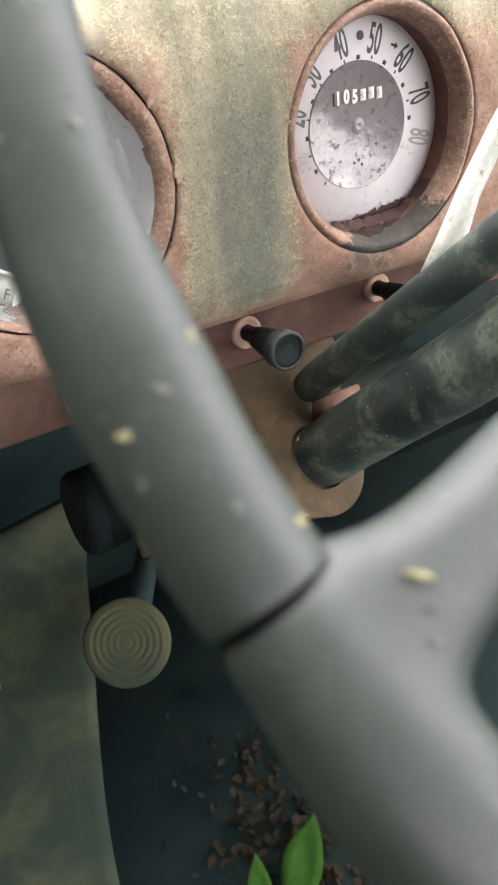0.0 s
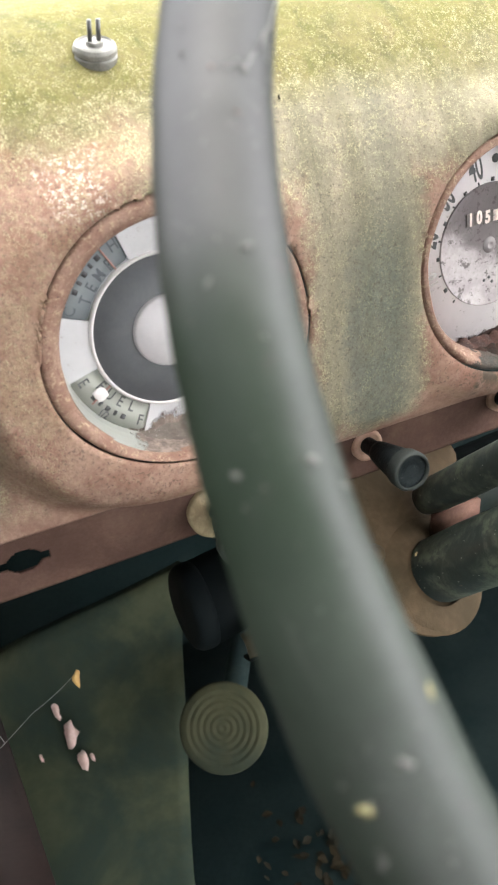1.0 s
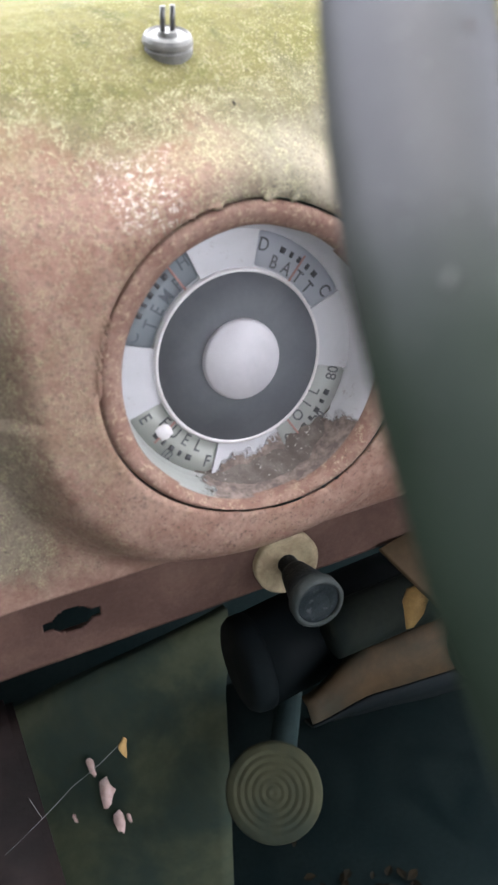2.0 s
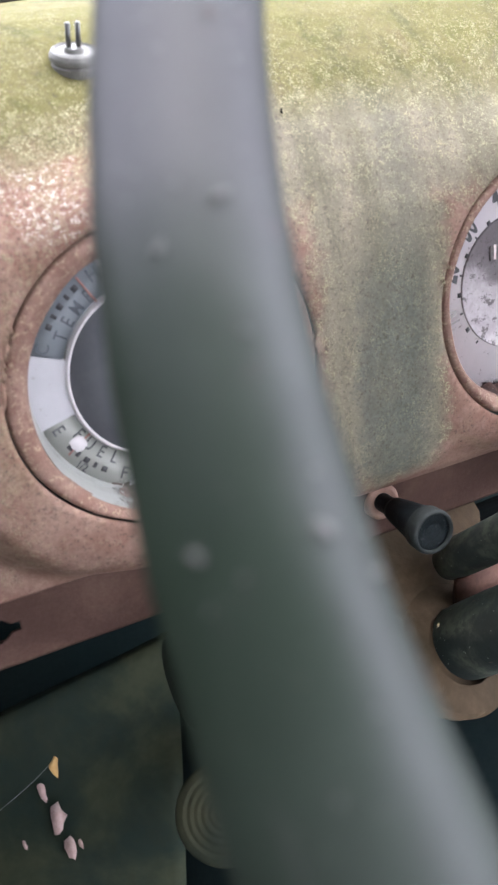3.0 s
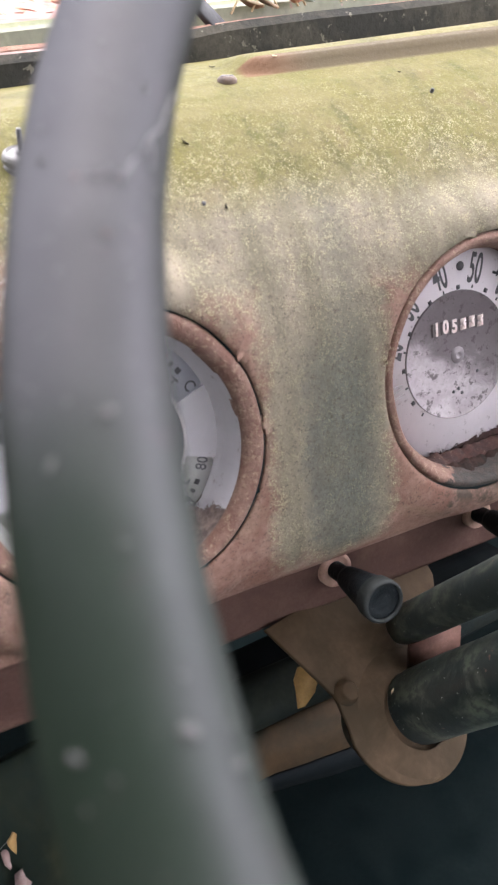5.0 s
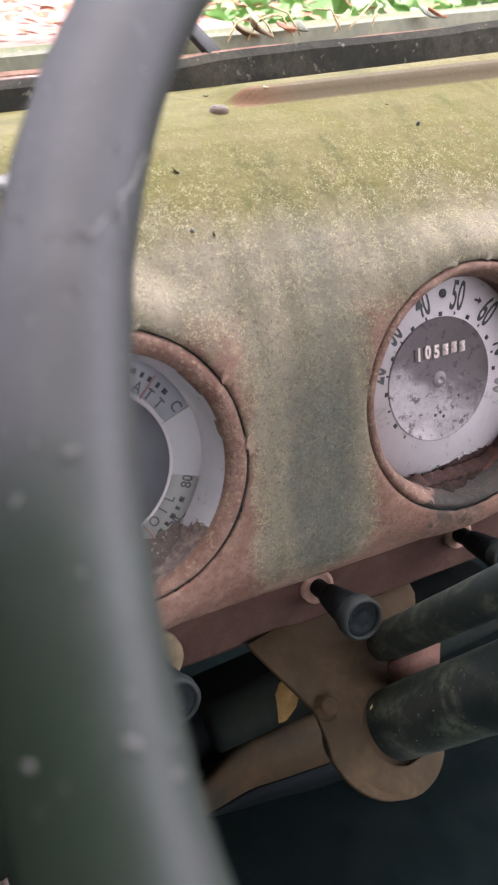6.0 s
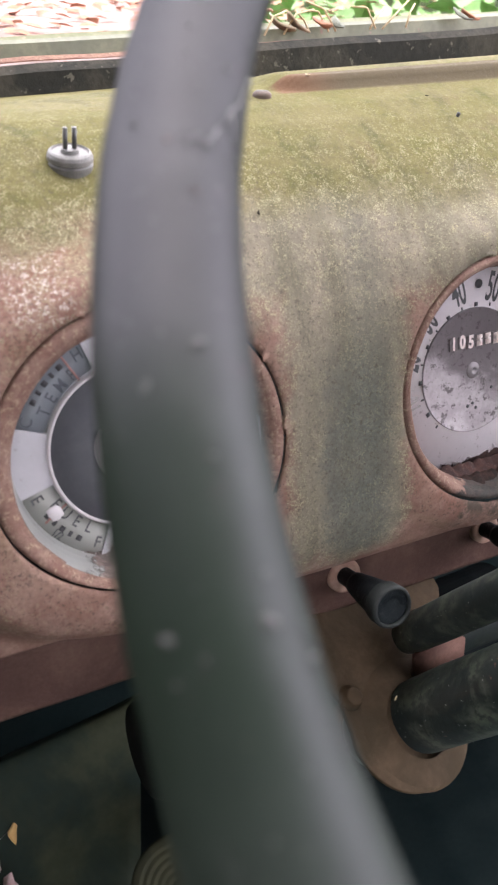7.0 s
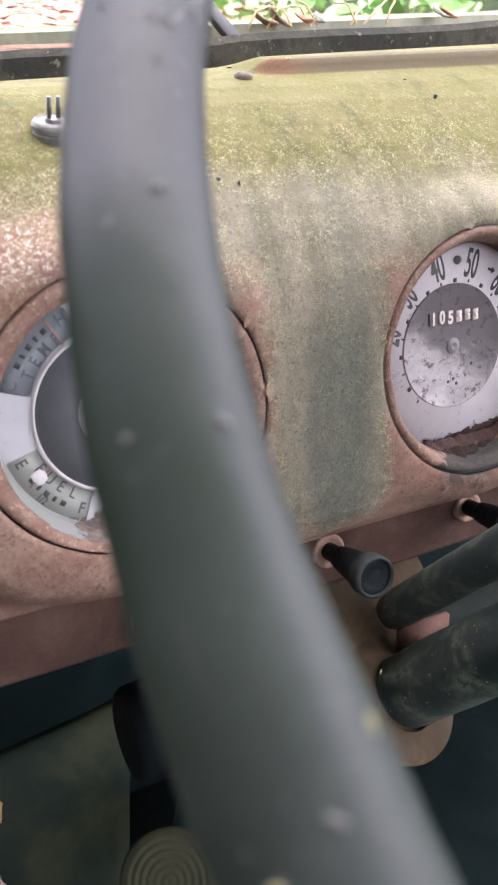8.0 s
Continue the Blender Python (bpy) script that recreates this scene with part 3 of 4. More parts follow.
def combined_gauge():
    g = gauge(GAUGES[0][0], "round four-in-one gauge with silver dial in a rusty bezel", BEZEL_FLAT, False)
    bm = lathe([(0.0495, -0.0065), (0.0490, -0.0040), (0.0487, -0.0080), (0.0480, -0.0135), (0.0472, -0.0175), (0.0462, -0.0200), (0.0460, -0.0214), (0, -0.0214)], 96)
    silver = dial_material("silver_dial", (0.44, 0.43, 0.455), (0.11, 0.085, 0.075), -0.0385, -0.22)
    part("dial", bm, dial_material("white_bowl", (0.60, 0.59, 0.62), (0.11, 0.085, 0.075), -0.0385, -0.22, (0.22, 0.23, 0.205)), g, "silvery white dial plate", smooth=False)
    mids = (-45, 43, 134, 228)
    for p, q in zip(mids, mids[1:] + (315,)):
        part("dial_sector", sector(0.0325, 0.0463, p + 26.0, q - 26.0, 0.0014), silver, g, m=pose(0, 0, -0.0214), smooth=False)
    part("ring", lathe([(0.0330, -0.0205), (0.0326, -0.0188), (0.0316, -0.0185), (0.0312, -0.0203)], 64), M_WHITE, g, "thin white ring")
    part("disc", lathe([(0.0316, -0.0205), (0.0314, -0.0190), (0.015, -0.0186), (0, -0.0186)], 64), M_SHADE, g, "dark grey disc")
    part("cap", lathe([(0.0151, -0.0188), (0.0149, -0.0172), (0.0140, -0.0164), (0.0070, -0.0148), (0.0004, -0.0136), (0, -0.0136)], 48), M_CAP, g, "pale domed cap")
    for key, mid, word, ends, outward in (("temp", -45, "TEMP", "CH", 1), ("batt", 43, "BATT", "DC", 1), ("fuel", -132, "FUEL", "EF", 0), ("oil", 134, "OIL", "08", 0)):
        w = part("window", sector(0.0335, 0.0464, mid - 27, mid + 27, 0.0004, 40, 0.0030), M_WIN[key], g, {"temp": "dark grey window", "batt": "silver window", "fuel": "cream window", "oil": "pale window"}[key], pose(0, 0, -0.0213))
        z = 0.0006
        def put(s, r, a, size, sq=0.8):
            px, py = polar(r, a)
            text(s, size, w, pose(px, py, z, 0, 0, -a + (0 if outward else 180)), M_LETTER if key != "temp" else M_TEMPINK, "lettering", sq, 0.00006)
        for i, ch in enumerate(word):
            k = (i - (len(word) - 1) / 2) * 9.0
            put(ch, 0.0362, mid + (k if outward else -k), 0.0068)
        lo, hi = (ends[0], ends[1]) if outward else (ends[0], "80" if key == "oil" else ends[1])
        put(lo, 0.0412, mid + (-22 if outward else 22), 0.0068, 0.85)
        put(hi, 0.0412, mid + (22 if outward else -22), 0.0068, 0.85)
        if key == "fuel":
            put("1/2", 0.0444, mid, 0.0046, 0.8)
        if key == "oil":
            put("30", 0.0443, mid + 2, 0.0054, 0.8)
        for k in (-11, -5.5, 0, 5.5, 11):
            px, py = polar(0.0415, mid + k)
            big = 0.0011 if k in (-11, 0, 11) else 0.0007
            part("tick", plate([(-big, -0.0011), (big, -0.0011), (big, 0.0011), (-big, 0.0011)], 0.0002), M_INK, w, m=pose(px, py, 0.0005, 0, 0, -mid - k))
        needle = {"temp": 15, "batt": 1, "fuel": 9, "oil": 16}[key]
        px, py = polar(0.0385, mid + needle)
        part("needle", plate([(-0.0004, -0.0055), (0.0004, -0.0055), (0.0004, 0.0055), (-0.0004, 0.0055)], 0.0002), M_NEEDLE, w, "faded red needle", pose(px, py, 0.0007, 0, 0, -mid - needle))
    # silt banked against the foot of the bezel
    bm = bmesh.new()
    rows = []
    for i in range(61):
        a = lerp(122, 216, i / 60)
        wide = 0.0088 * math.sin(math.pi * i / 60) ** 0.7 * (1 + 0.5 * noise.noise((i * 0.22, 3, 0)))
        row = []
        for j in range(13):
            r = lerp(0.0490 - wide, 0.0490, j / 12)
            px, py = polar(r, a)
            row.append(bm.verts.new((px, py, lerp(-0.0206, lerp(-0.0206, -0.0105, math.sin(math.pi * i / 60)), (j / 12) ** 1.4) + 0.0016 * noise.noise((px * 260, py * 260, 1)) * min(1.0, j / 3))))
        rows.append(row)
    for p, q in zip(rows, rows[1:]):
        for j in range(12):
            bm.faces.new((p[j], q[j], q[j + 1], p[j + 1]))
    part("grime", bm, M_SILT, g, "grey-brown silt in the dial's foot").modifiers.new("thickness", "SOLIDIFY").thickness = 0.0008
    # burst blister over the fuel window
    px, py = polar(0.0385, -122)
    part("paint_flake", lathe([(0.0030, 0), (0.0026, 0.0004), (0, 0.0006)], 16, 0.0016, 3), M_WHITE, g, "lifted white flake", pose(px, py, -0.0196))


def speedometer():
    g = gauge(GAUGES[1][0], "round speedometer with a stained white dial and rusty bezel", BEZEL_DEEP, True)
    d = part("dial", lathe([(0.0506, -0.022), (0.0506, -0.0205), (0, -0.0205)], 64), dial_material("white_dial", (0.66, 0.615, 0.64), (0.045, 0.023, 0.020), -0.0430), g, "white dial plate, rusted at the bottom")
    part("disc", lathe([(0.0300, -0.0206), (0.0300, -0.0198), (0.0296, -0.0196), (0.0292, -0.0199), (0, -0.0199)], 64), M_SPDISC, g, "stained grey centre disc", pose(-0.0014, 0.001, 0))
    px, py = polar(0.0415, 33)
    part("arrow", plate([(-0.0022, 0.0006), (0.0004, 0.0006), (0.0004, 0.0016), (0.0024, 0), (0.0004, -0.0016), (0.0004, -0.0006), (-0.0022, -0.0006)], 0.0002), M_INK, d, "small black arrow", pose(px, py, -0.0204, 0, 0, -20))
    for i, a in enumerate(range(-105, 106, 30)):
        px, py = polar(0.0398, a)
        text(str(10 + 10 * i), 0.0192, d, pose(px, py, -0.0204, 0, 0, -a), M_INK if -90 < a < 90 else M_FADED, "number", 0.42, 0.00026)
    for k in range(17):
        a = -135 + k * 15
        px, py = polar(0.0322, a)
        big = k % 2 == 1
        w, h = (0.0010, 0.0010) if big else (0.0004, 0.0008)
        if a <= 100:
            part("tick", plate([(-w, -h), (w, -h), (w, h), (-w, h)], 0.0002), M_INK, d, m=pose(px, py, -0.0204, 0, 0, -a))
    px, py = polar(0.0415, 2)
    part("dot", lathe([(0.0021, -0.0205), (0.0021, -0.0202), (0, -0.0202)], 20), M_INK, g, "black dot", pose(px, py, 0))
    part("hub", lathe([(0.0040, -0.0199), (0.0036, -0.0194), (0.0024, -0.0193), (0.0020, -0.0190), (0.0014, -0.0190), (0.0010, -0.0194), (0, -0.0194)], 24), M_GREYHUB, g, "dull spindle", pose(-0.0016, 0.0012, 0))
    # mileage counter
    w0 = 0.0051
    for i in range(6):
        cell = part("counter_wheel", box(bmesh.new(), -w0 / 2 + 0.0001, w0 / 2 - 0.0001, -0.0030, 0.0030, 0, 0.0008, 0.0002), M_SPWHEEL, g, "dark number wheel", pose((i - 2.5) * w0 - 0.0010, 0.0152 + 0.0003 * math.sin(i * 2.1), -0.0200), False)
        if i < 3:
            text("105"[i], 0.0082, cell, pose(0, 0, 0.00085), M_CELL, "number", 0.78, 0.00035)
        else:
            part("worn_mark", plate([(-0.0017, -0.0026), (0.0016, -0.0025), (0.0017, 0.0004), (0.0006, 0.0007), (0.0017, 0.0011), (0.0016, 0.0027), (-0.0016, 0.0026), (-0.0016, 0.0003), (-0.0005, 0.0001), (-0.0016, -0.0003)], 0.00015), M_CELL, cell, "worn white figure", pose(0, 0, 0.0008))
    # crusts that slope up from the dial's foot to the bezel
    for y0, r1, z0, z1, seed, m, words in ((0.0447, 0.0515, -0.0203, -0.0120, 0, M_CRUST, "ragged maroon crust in the foot of the dial"), (0.0478, 0.0560, -0.0125, -0.0015, 5, M_GRIME, "grey-green grime in the foot of the bezel")):
        bm = bmesh.new()
        rows = []
        for k in range(61):
            a = 128 + k * 100 / 60
            r0 = min(r1, y0 / -math.cos(radians(a))) + 0.0022 * noise.noise((k * 0.35, seed, 0)) + 0.0010 * noise.noise((k * 1.3, seed, 7))
            row = []
            for q in range(7):
                t = q / 6
                bump = math.sin(math.pi * t) * (0.0012 + 0.0012 * noise.noise((k * 0.6, q * 0.9, seed)))
                row.append(bm.verts.new((*polar(lerp(min(r0, r1), r1, t), a), lerp(z0, z1, t ** 1.5) + bump + 0.0006)))
            rows.append(row)
        for p, q in zip(rows, rows[1:]):
            for n in range(6):
                bm.faces.new((p[n], q[n], q[n + 1], p[n + 1]))
        part("grime", bm, m, g, words).modifiers.new("thickness", "SOLIDIFY").thickness = 0.0012
    for px, py in ((-0.0045, -0.016), (0.0005, -0.0175), (-0.0015, -0.0150), (0.010, -0.009)):
        part("pit", lathe([(0.0009, -0.0200), (0.0008, -0.0197), (0, -0.0197)], 10), M_INK, g, m=pose(px, py, 0))


M_CAP = worn("cap_white", (0.38, 0.365, 0.39), (0.43, 0.41, 0.435), 40, (0.3, 0.42), None, 0.00002, 0.0, None, 0.08)
M_NEEDLE = mat("needle_red", (0.34, 0.18, 0.16), 0.5)
M_TEMPINK = mat("temp_ink", (0.075, 0.085, 0.10), 0.6)
M_FADED = mat("dial_faded", (0.30, 0.28, 0.28), 0.6)
M_CELL = worn("counter_white", (0.85, 0.76, 0.73), (0.78, 0.62, 0.58), 200, (0.5, 0.6), None, 0.0001)
M_SPWHEEL = worn("number_wheel", (0.10, 0.085, 0.085), (0.16, 0.13, 0.13), 200, (0.5, 0.6), None, 0.0001)
M_GREYHUB = mat("hub_grey", (0.22, 0.20, 0.21), 0.5, 0.3)
M_SPDISC = worn("stained_disc", (0.40, 0.36, 0.375), (0.30, 0.265, 0.28), 60, (0.5, 0.7), None, 0.0002)
_n = Nodes(M_SPDISC)
_y = _n.math("ADD", _n.xyz()[1], _n.math("ADD", _n.math("MULTIPLY", _n.xyz()[0], 0.55), _n.math("MULTIPLY", _n.math("SUBTRACT", _n.noise(70, 5, 0.7, 0.5), 0.5), 0.05)))
_c = _n.mix(_n.ramp(_y, -0.012, 0.004, 0, 0.88), _n.b.inputs["Base Color"].links[0].from_socket, (0.105, 0.088, 0.095))
_n.color(_n.mix(_n.ramp(_n.noise(240, 4, 0.72), 0.55, 0.63, 0, 0.85), _c, (0.065, 0.052, 0.054)))
combined_gauge()
speedometer()


# ---- steering ----
M_THREAD = mat("cobweb_thread", (0.24, 0.24, 0.24), 0.8)
M_YSPECK = mat("yellow_speck", (0.22, 0.20, 0.10), 0.7)
M_WSPECK = mat("grey_speck", (0.085, 0.085, 0.085), 0.8)
M_PSPECK = mat("pink_speck", (0.10, 0.07, 0.07), 0.7)
HUB = Vector((0.1746, -0.2136, 1.4483))
WHEEL = DM @ Matrix.Translation(HUB) @ pose(0, 0, 0, 42.9)
RR, RT = 0.2349, 0.0102


SPECKS = [(184.3, 42, 0.0011, M_YSPECK), (187.8, 85, 0.0012, M_WSPECK), (182.2, 124, 0.0010, M_YSPECK), (183.6, 80, 0.0011, M_WSPECK), (185.8, 34, 0.0009, M_WSPECK), (189.2, 132, 0.0012, M_YSPECK),
          (166.1, 92, 0.0012, M_WSPECK), (162.2, 142, 0.0005, M_WSPECK), (169.6, 91, 0.0006, M_WSPECK), (161.6, 113, 0.0005, M_WSPECK), (173.9, 42, 0.0009, M_WSPECK), (158.3, 76, 0.0006, M_PSPECK),
          (174.1, 103, 0.0013, M_WSPECK), (160.3, 98, 0.0006, M_PSPECK), (157.4, 49, 0.0005, M_WSPECK), (158.1, 107, 0.0010, M_WSPECK), (153.7, 120, 0.0008, M_WSPECK), (167.3, 56, 0.0009, M_WSPECK), (175.1, 129, 0.0009, M_WSPECK), (153.9, 83, 0.0004, M_WSPECK)]


SPOKES = ((193.9, 1), (346.1, -1))


def past_spoke(deg):
    """The angle past the nearest spoke, counted towards the foot of the wheel."""
    return min((((deg - s + 180) % 360 - 180) * d for s, d in SPOKES), key=abs)


def sleeve_radius(e):
    """The moulded sleeve swells below the spoke and is nicked at both ends."""
    return RT * (1.02 + 0.26 * step(-2.0, 5.0, e) * step(10.5, 7.0, e)) * (1 - 0.07 * math.exp(-((e + 3.2) / 0.3) ** 2) - 0.07 * math.exp(-((e - 10.4) / 0.3) ** 2))


def rim_radius(deg):
    e = past_spoke(deg)
    return RT * (1 - 0.06 * math.exp(-((e + 3.3) / 0.12) ** 2) - 0.06 * math.exp(-((e - 10.5) / 0.12) ** 2) + 0.05 * math.exp(-((abs(e) - 12) / 3.0) ** 2))


def steering_wheel():
    w = thing("steering_wheel", WHEEL, "worn grey plastic steering wheel with pale specks", "steering wheel")
    bm = bmesh.new()
    n, k = 1440, 32
    rings = []
    for i in range(n):
        a = 2 * math.pi * i / n
        deg = math.degrees(a)
        # swelling towards the spokes and a faint groove at the joint
        r = rim_radius(deg)
        ring = []
        for j in range(k):
            b = 2 * math.pi * j / k
            p = Vector(((RR + r * math.cos(b)) * math.cos(a), (RR + r * math.cos(b)) * math.sin(a), r * math.sin(b)))
            p += 0.0002 * Vector((noise.noise(p * 90), noise.noise(p * 90 + Vector((9, 0, 0))), noise.noise(p * 90 + Vector((0, 9, 0)))))
            ring.append(bm.verts.new(p))
        rings.append(ring)
    for i in range(n):
        p, q = rings[i], rings[(i + 1) % n]
        deg = 360 * (i + 0.5) / n
        if -3.25 < past_spoke(deg) < 10.45:
            continue
        for j in range(k):
            bm.faces.new((p[j], q[j], q[(j + 1) % k], p[(j + 1) % k]))
    bmesh.ops.holes_fill(bm, edges=[e for e in bm.edges if e.is_boundary])
    bmesh.ops.delete(bm, geom=[v for v in bm.verts if not v.link_faces], context="VERTS")
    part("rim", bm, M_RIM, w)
    for s, side in SPOKES:
        bm = tube([(RR * math.cos(radians(e * side)), RR * math.sin(radians(e * side)), 0) for e in [lerp(-3.2, 10.4, i / 60) for i in range(61)]], [sleeve_radius(lerp(-3.2, 10.4, i / 60)) for i in range(61)], 32)
        rings = []
        for i in range(41):
            t = i / 40
            rad = lerp(0.03, RR, t)
            wide = 0.0092 + 0.0075 * math.exp(-max(0.0, RR - 0.009 - rad) / 0.009) + 0.007 * (1 - t)
            drop = -0.02 * (1 - t) ** 1.5
            ring = []
            for j in range(28):
                b = 2 * math.pi * j / 28
                cx, cz = math.cos(b), math.sin(b)
                ring.append(bm.verts.new((rad, wide * math.copysign(abs(cx) ** 0.8, cx), drop + 0.0095 * cz)))
            rings.append(ring)
        for p, q in zip(rings, rings[1:]):
            for j in range(28):
                bm.faces.new((p[j], p[(j + 1) % 28], q[(j + 1) % 28], q[j]))
        bm.faces.new(rings[0]), bm.faces.new(rings[-1])
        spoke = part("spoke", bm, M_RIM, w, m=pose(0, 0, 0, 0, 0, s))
        melt = spoke.modifiers.new("melt", "REMESH")
        melt.mode, melt.voxel_size, melt.use_smooth_shade = "VOXEL", 0.0013, True
        ease = spoke.modifiers.new("ease", "SMOOTH")
        ease.factor, ease.iterations = 0.5, 70
    for a, b, size, m in SPECKS:
        tu = rim_radius(a)
        c, q = math.cos(radians(a)), math.sin(radians(a))
        rr = RR + tu * math.cos(radians(b))
        nrm = Vector((c * math.cos(radians(b)), q * math.cos(radians(b)), math.sin(radians(b))))
        size *= 0.8
        part("speck", lathe([(size, -0.0002), (size * 0.8, 0.0002), (0, 0.0003)], 11, size * 0.8, a), m, w, "", axis_pose((rr * c, rr * q, tu * math.sin(radians(b))), nrm) @ pose(0, 0, 0, 0, 0, a * 37 % 180) @ Matrix.Diagonal((0.65, 1.25, 1, 1)))
    for x, y, size, m in ((-0.2139, -0.0492, 0.0013, M_YSPECK), (-0.2143, -0.0539, 0.0007, M_WSPECK), (-0.2160, -0.0574, 0.0008, M_WSPECK)):
        part("speck", lathe([(size, -0.0004), (size * 0.8, 0.0002), (0, 0.0003)], 11, size * 0.8, x * 90), m, w, "", pose(x, y, 0.0092, 0, 0, 60) @ Matrix.Diagonal((0.5, 1.4, 1, 1)))
    def on_rim(a, b, lift=0.0):
        r = rim_radius(a) + lift
        return Vector(((RR + r * math.cos(radians(b))) * math.cos(radians(a)), (RR + r * math.cos(radians(b))) * math.sin(radians(a)), r * math.sin(radians(b))))
    rnd = random.Random(31)
    grit = mesh_of(lathe([(0.0004, -0.0002), (0.0003, 0.0001), (0, 0.00015)], 7, 0.0002, 2), "speck", M_WSPECK)
    for _ in range(46):
        a, b = rnd.choice((rnd.uniform(148, 166), rnd.uniform(150, 190))), rnd.uniform(30, 150)
        q = new("speck", grit)
        q.parent, q.matrix_basis = w, axis_pose(on_rim(a, b), on_rim(a, b, 0.01) - on_rim(a, b)) @ Matrix.Scale(rnd.uniform(0.5, 1.1), 4)
    for pts in (((152.4, 152), (153.2, 147), (154.1, 142), (154.9, 138), (155.6, 128), (156.9, 120)), ((157.0, 116), (157.6, 112), (158.2, 104), (157.8, 99), (158.3, 92), (158.2, 86)), ((155.6, 128), (156.0, 131), (156.9, 133))):
        part("cobweb_strand", tube([on_rim(a, b, 0.0003) for a, b in pts], 0.00011, 5), M_THREAD, w, "thin grey cobweb strand")
    part("hub", lathe([(0.034, -0.05), (0.044, -0.035), (0.046, -0.018), (0.040, -0.006), (0.030, 0.001), (0, 0.003)], 48), M_RIM, w, "grey hub with horn button")
    return w


steering_wheel()
AX = Vector((0.0393, -0.1636, 0.1714)).normalized()
COL = Vector((0.1353, -0.05, 1.2769))


def column():
    c = thing("steering_column", DM, "black enamelled steering column with green algae stains", "steering column")
    part("jacket", tube([COL + AX * lerp(-0.10, 0.205, i / 24) for i in range(25)], 0.018, 32, True, 0.03), M_BLACK, c)
    t0 = Vector((0.138, -0.05, 1.3281))
    ax2 = Vector((0.09, -1.0, 1.0)).normalized()
    part("shift_tube", tube([t0 + ax2 * lerp(-0.084, 0.16, i / 18) for i in range(19)], [0.0090, 0.0099] + [0.0099] * 17, 24, True, 0.03), M_BLACK, c, "thin black shift tube")
    part("shift_lever", tube([t0 + ax2 * 0.03, (0.148, -0.074, 1.374), (0.1580, -0.071, 1.390), (0.1723, -0.070, 1.412), (0.235, -0.070, 1.505)], [0.0075, 0.006, 0.005, 0.0045, 0.0045], 20), M_LEVER, c, "pale bare metal lever")
    return c


column()


def bracket():
    b = thing("column_bracket", DM, "tan dusty steel bracket clamping the column under the dash", "bracket")
    m = axis_pose(COL - AX * 0.058, AX)
    up = (m.to_3x3().inverted() @ Vector((-0.167, 0.694, 0.7))).to_2d().normalized()
    side = (m.to_3x3().inverted() @ Vector((-0.972, -0.234, 0))).to_2d().normalized()
    out = []
    for i in range(25):
        a = math.pi * (0.06 + 0.95 * i / 24) + math.pi
        out.append((0.034 * math.cos(a) + 0.009, 0.034 * math.sin(a) + 0.003))
    out += [(0.0405, 0.012), (0.0380, 0.026), (0.0415, 0.038), (0.0475, 0.056), (0.0520, 0.070), (-0.058, 0.070), (-0.056, 0.048), (-0.034, 0.018)]
    part("plate", plate([tuple(side * x + up * y) for x, y in out], 0.003, 0.0005), M_TAN, b, m=m)
    part("flange", lathe([(0.0185, 0.0036), (0.0225, 0.0026), (0.0265, 0.0014), (0.0300, 0.0004), (0.0330, -0.0012)], 48), M_TAN, b, m=axis_pose(COL - AX * 0.055, AX) @ pose(*(side * 0.005), 0))
    part("tab", box(bmesh.new(), 0.128, 0.160, -0.004, 0.000, 1.2525, 1.2665, 0.001), M_TAB, b, "pink primer tab")
    # a pressed brace: the face looks up, its lower flange turns under
    bm = bmesh.new()
    rows = []
    for i in range(25):
        t = i / 24
        x, low = lerp(0.036, 0.17, t), lerp(1.159, 1.130, t)
        top = 1.193 - 0.020 * step(0.30, 0.0, t)
        prof = ((0.060, top + 0.001), (0.053, top), (0.047, lerp(low, top, 0.42)), (0.051, low + 0.003), (0.058, low))
        rows.append([bm.verts.new((x, y + 0.0012 * noise.noise((x * 40, z * 40, 2)), z)) for y, z in prof])
    low = bm.copy()
    for mesh, span in ((bm, (0, 1)), (low, (2, 3))):
        mesh.verts.ensure_lookup_table()
        for i in range(24):
            for k in span:
                mesh.faces.new([mesh.verts[n] for n in (5 * i + k, 5 * i + 5 + k, 5 * i + 6 + k, 5 * i + 1 + k)])
        bmesh.ops.delete(mesh, geom=[v for v in mesh.verts if not v.link_faces], context="VERTS")
    part("brace", bm, M_BROWN, b, "dark brown pressed brace").modifiers.new("thickness", "SOLIDIFY").thickness = 0.002
    part("brace_flange", low, M_DUCT, b, "near-black lower flange").modifiers.new("thickness", "SOLIDIFY").thickness = 0.002
    part("bolt", lathe([(0.0062, -0.001), (0.0060, 0.0010), (0.0048, 0.0014), (0.0046, 0.0042), (0.0036, 0.0050), (0, 0.0050)], 18, 0.0004), M_BROWN, b, "rusty bolt head", axis_pose((0.0905, -0.0025, 1.2556), AX))
    return b


bracket()


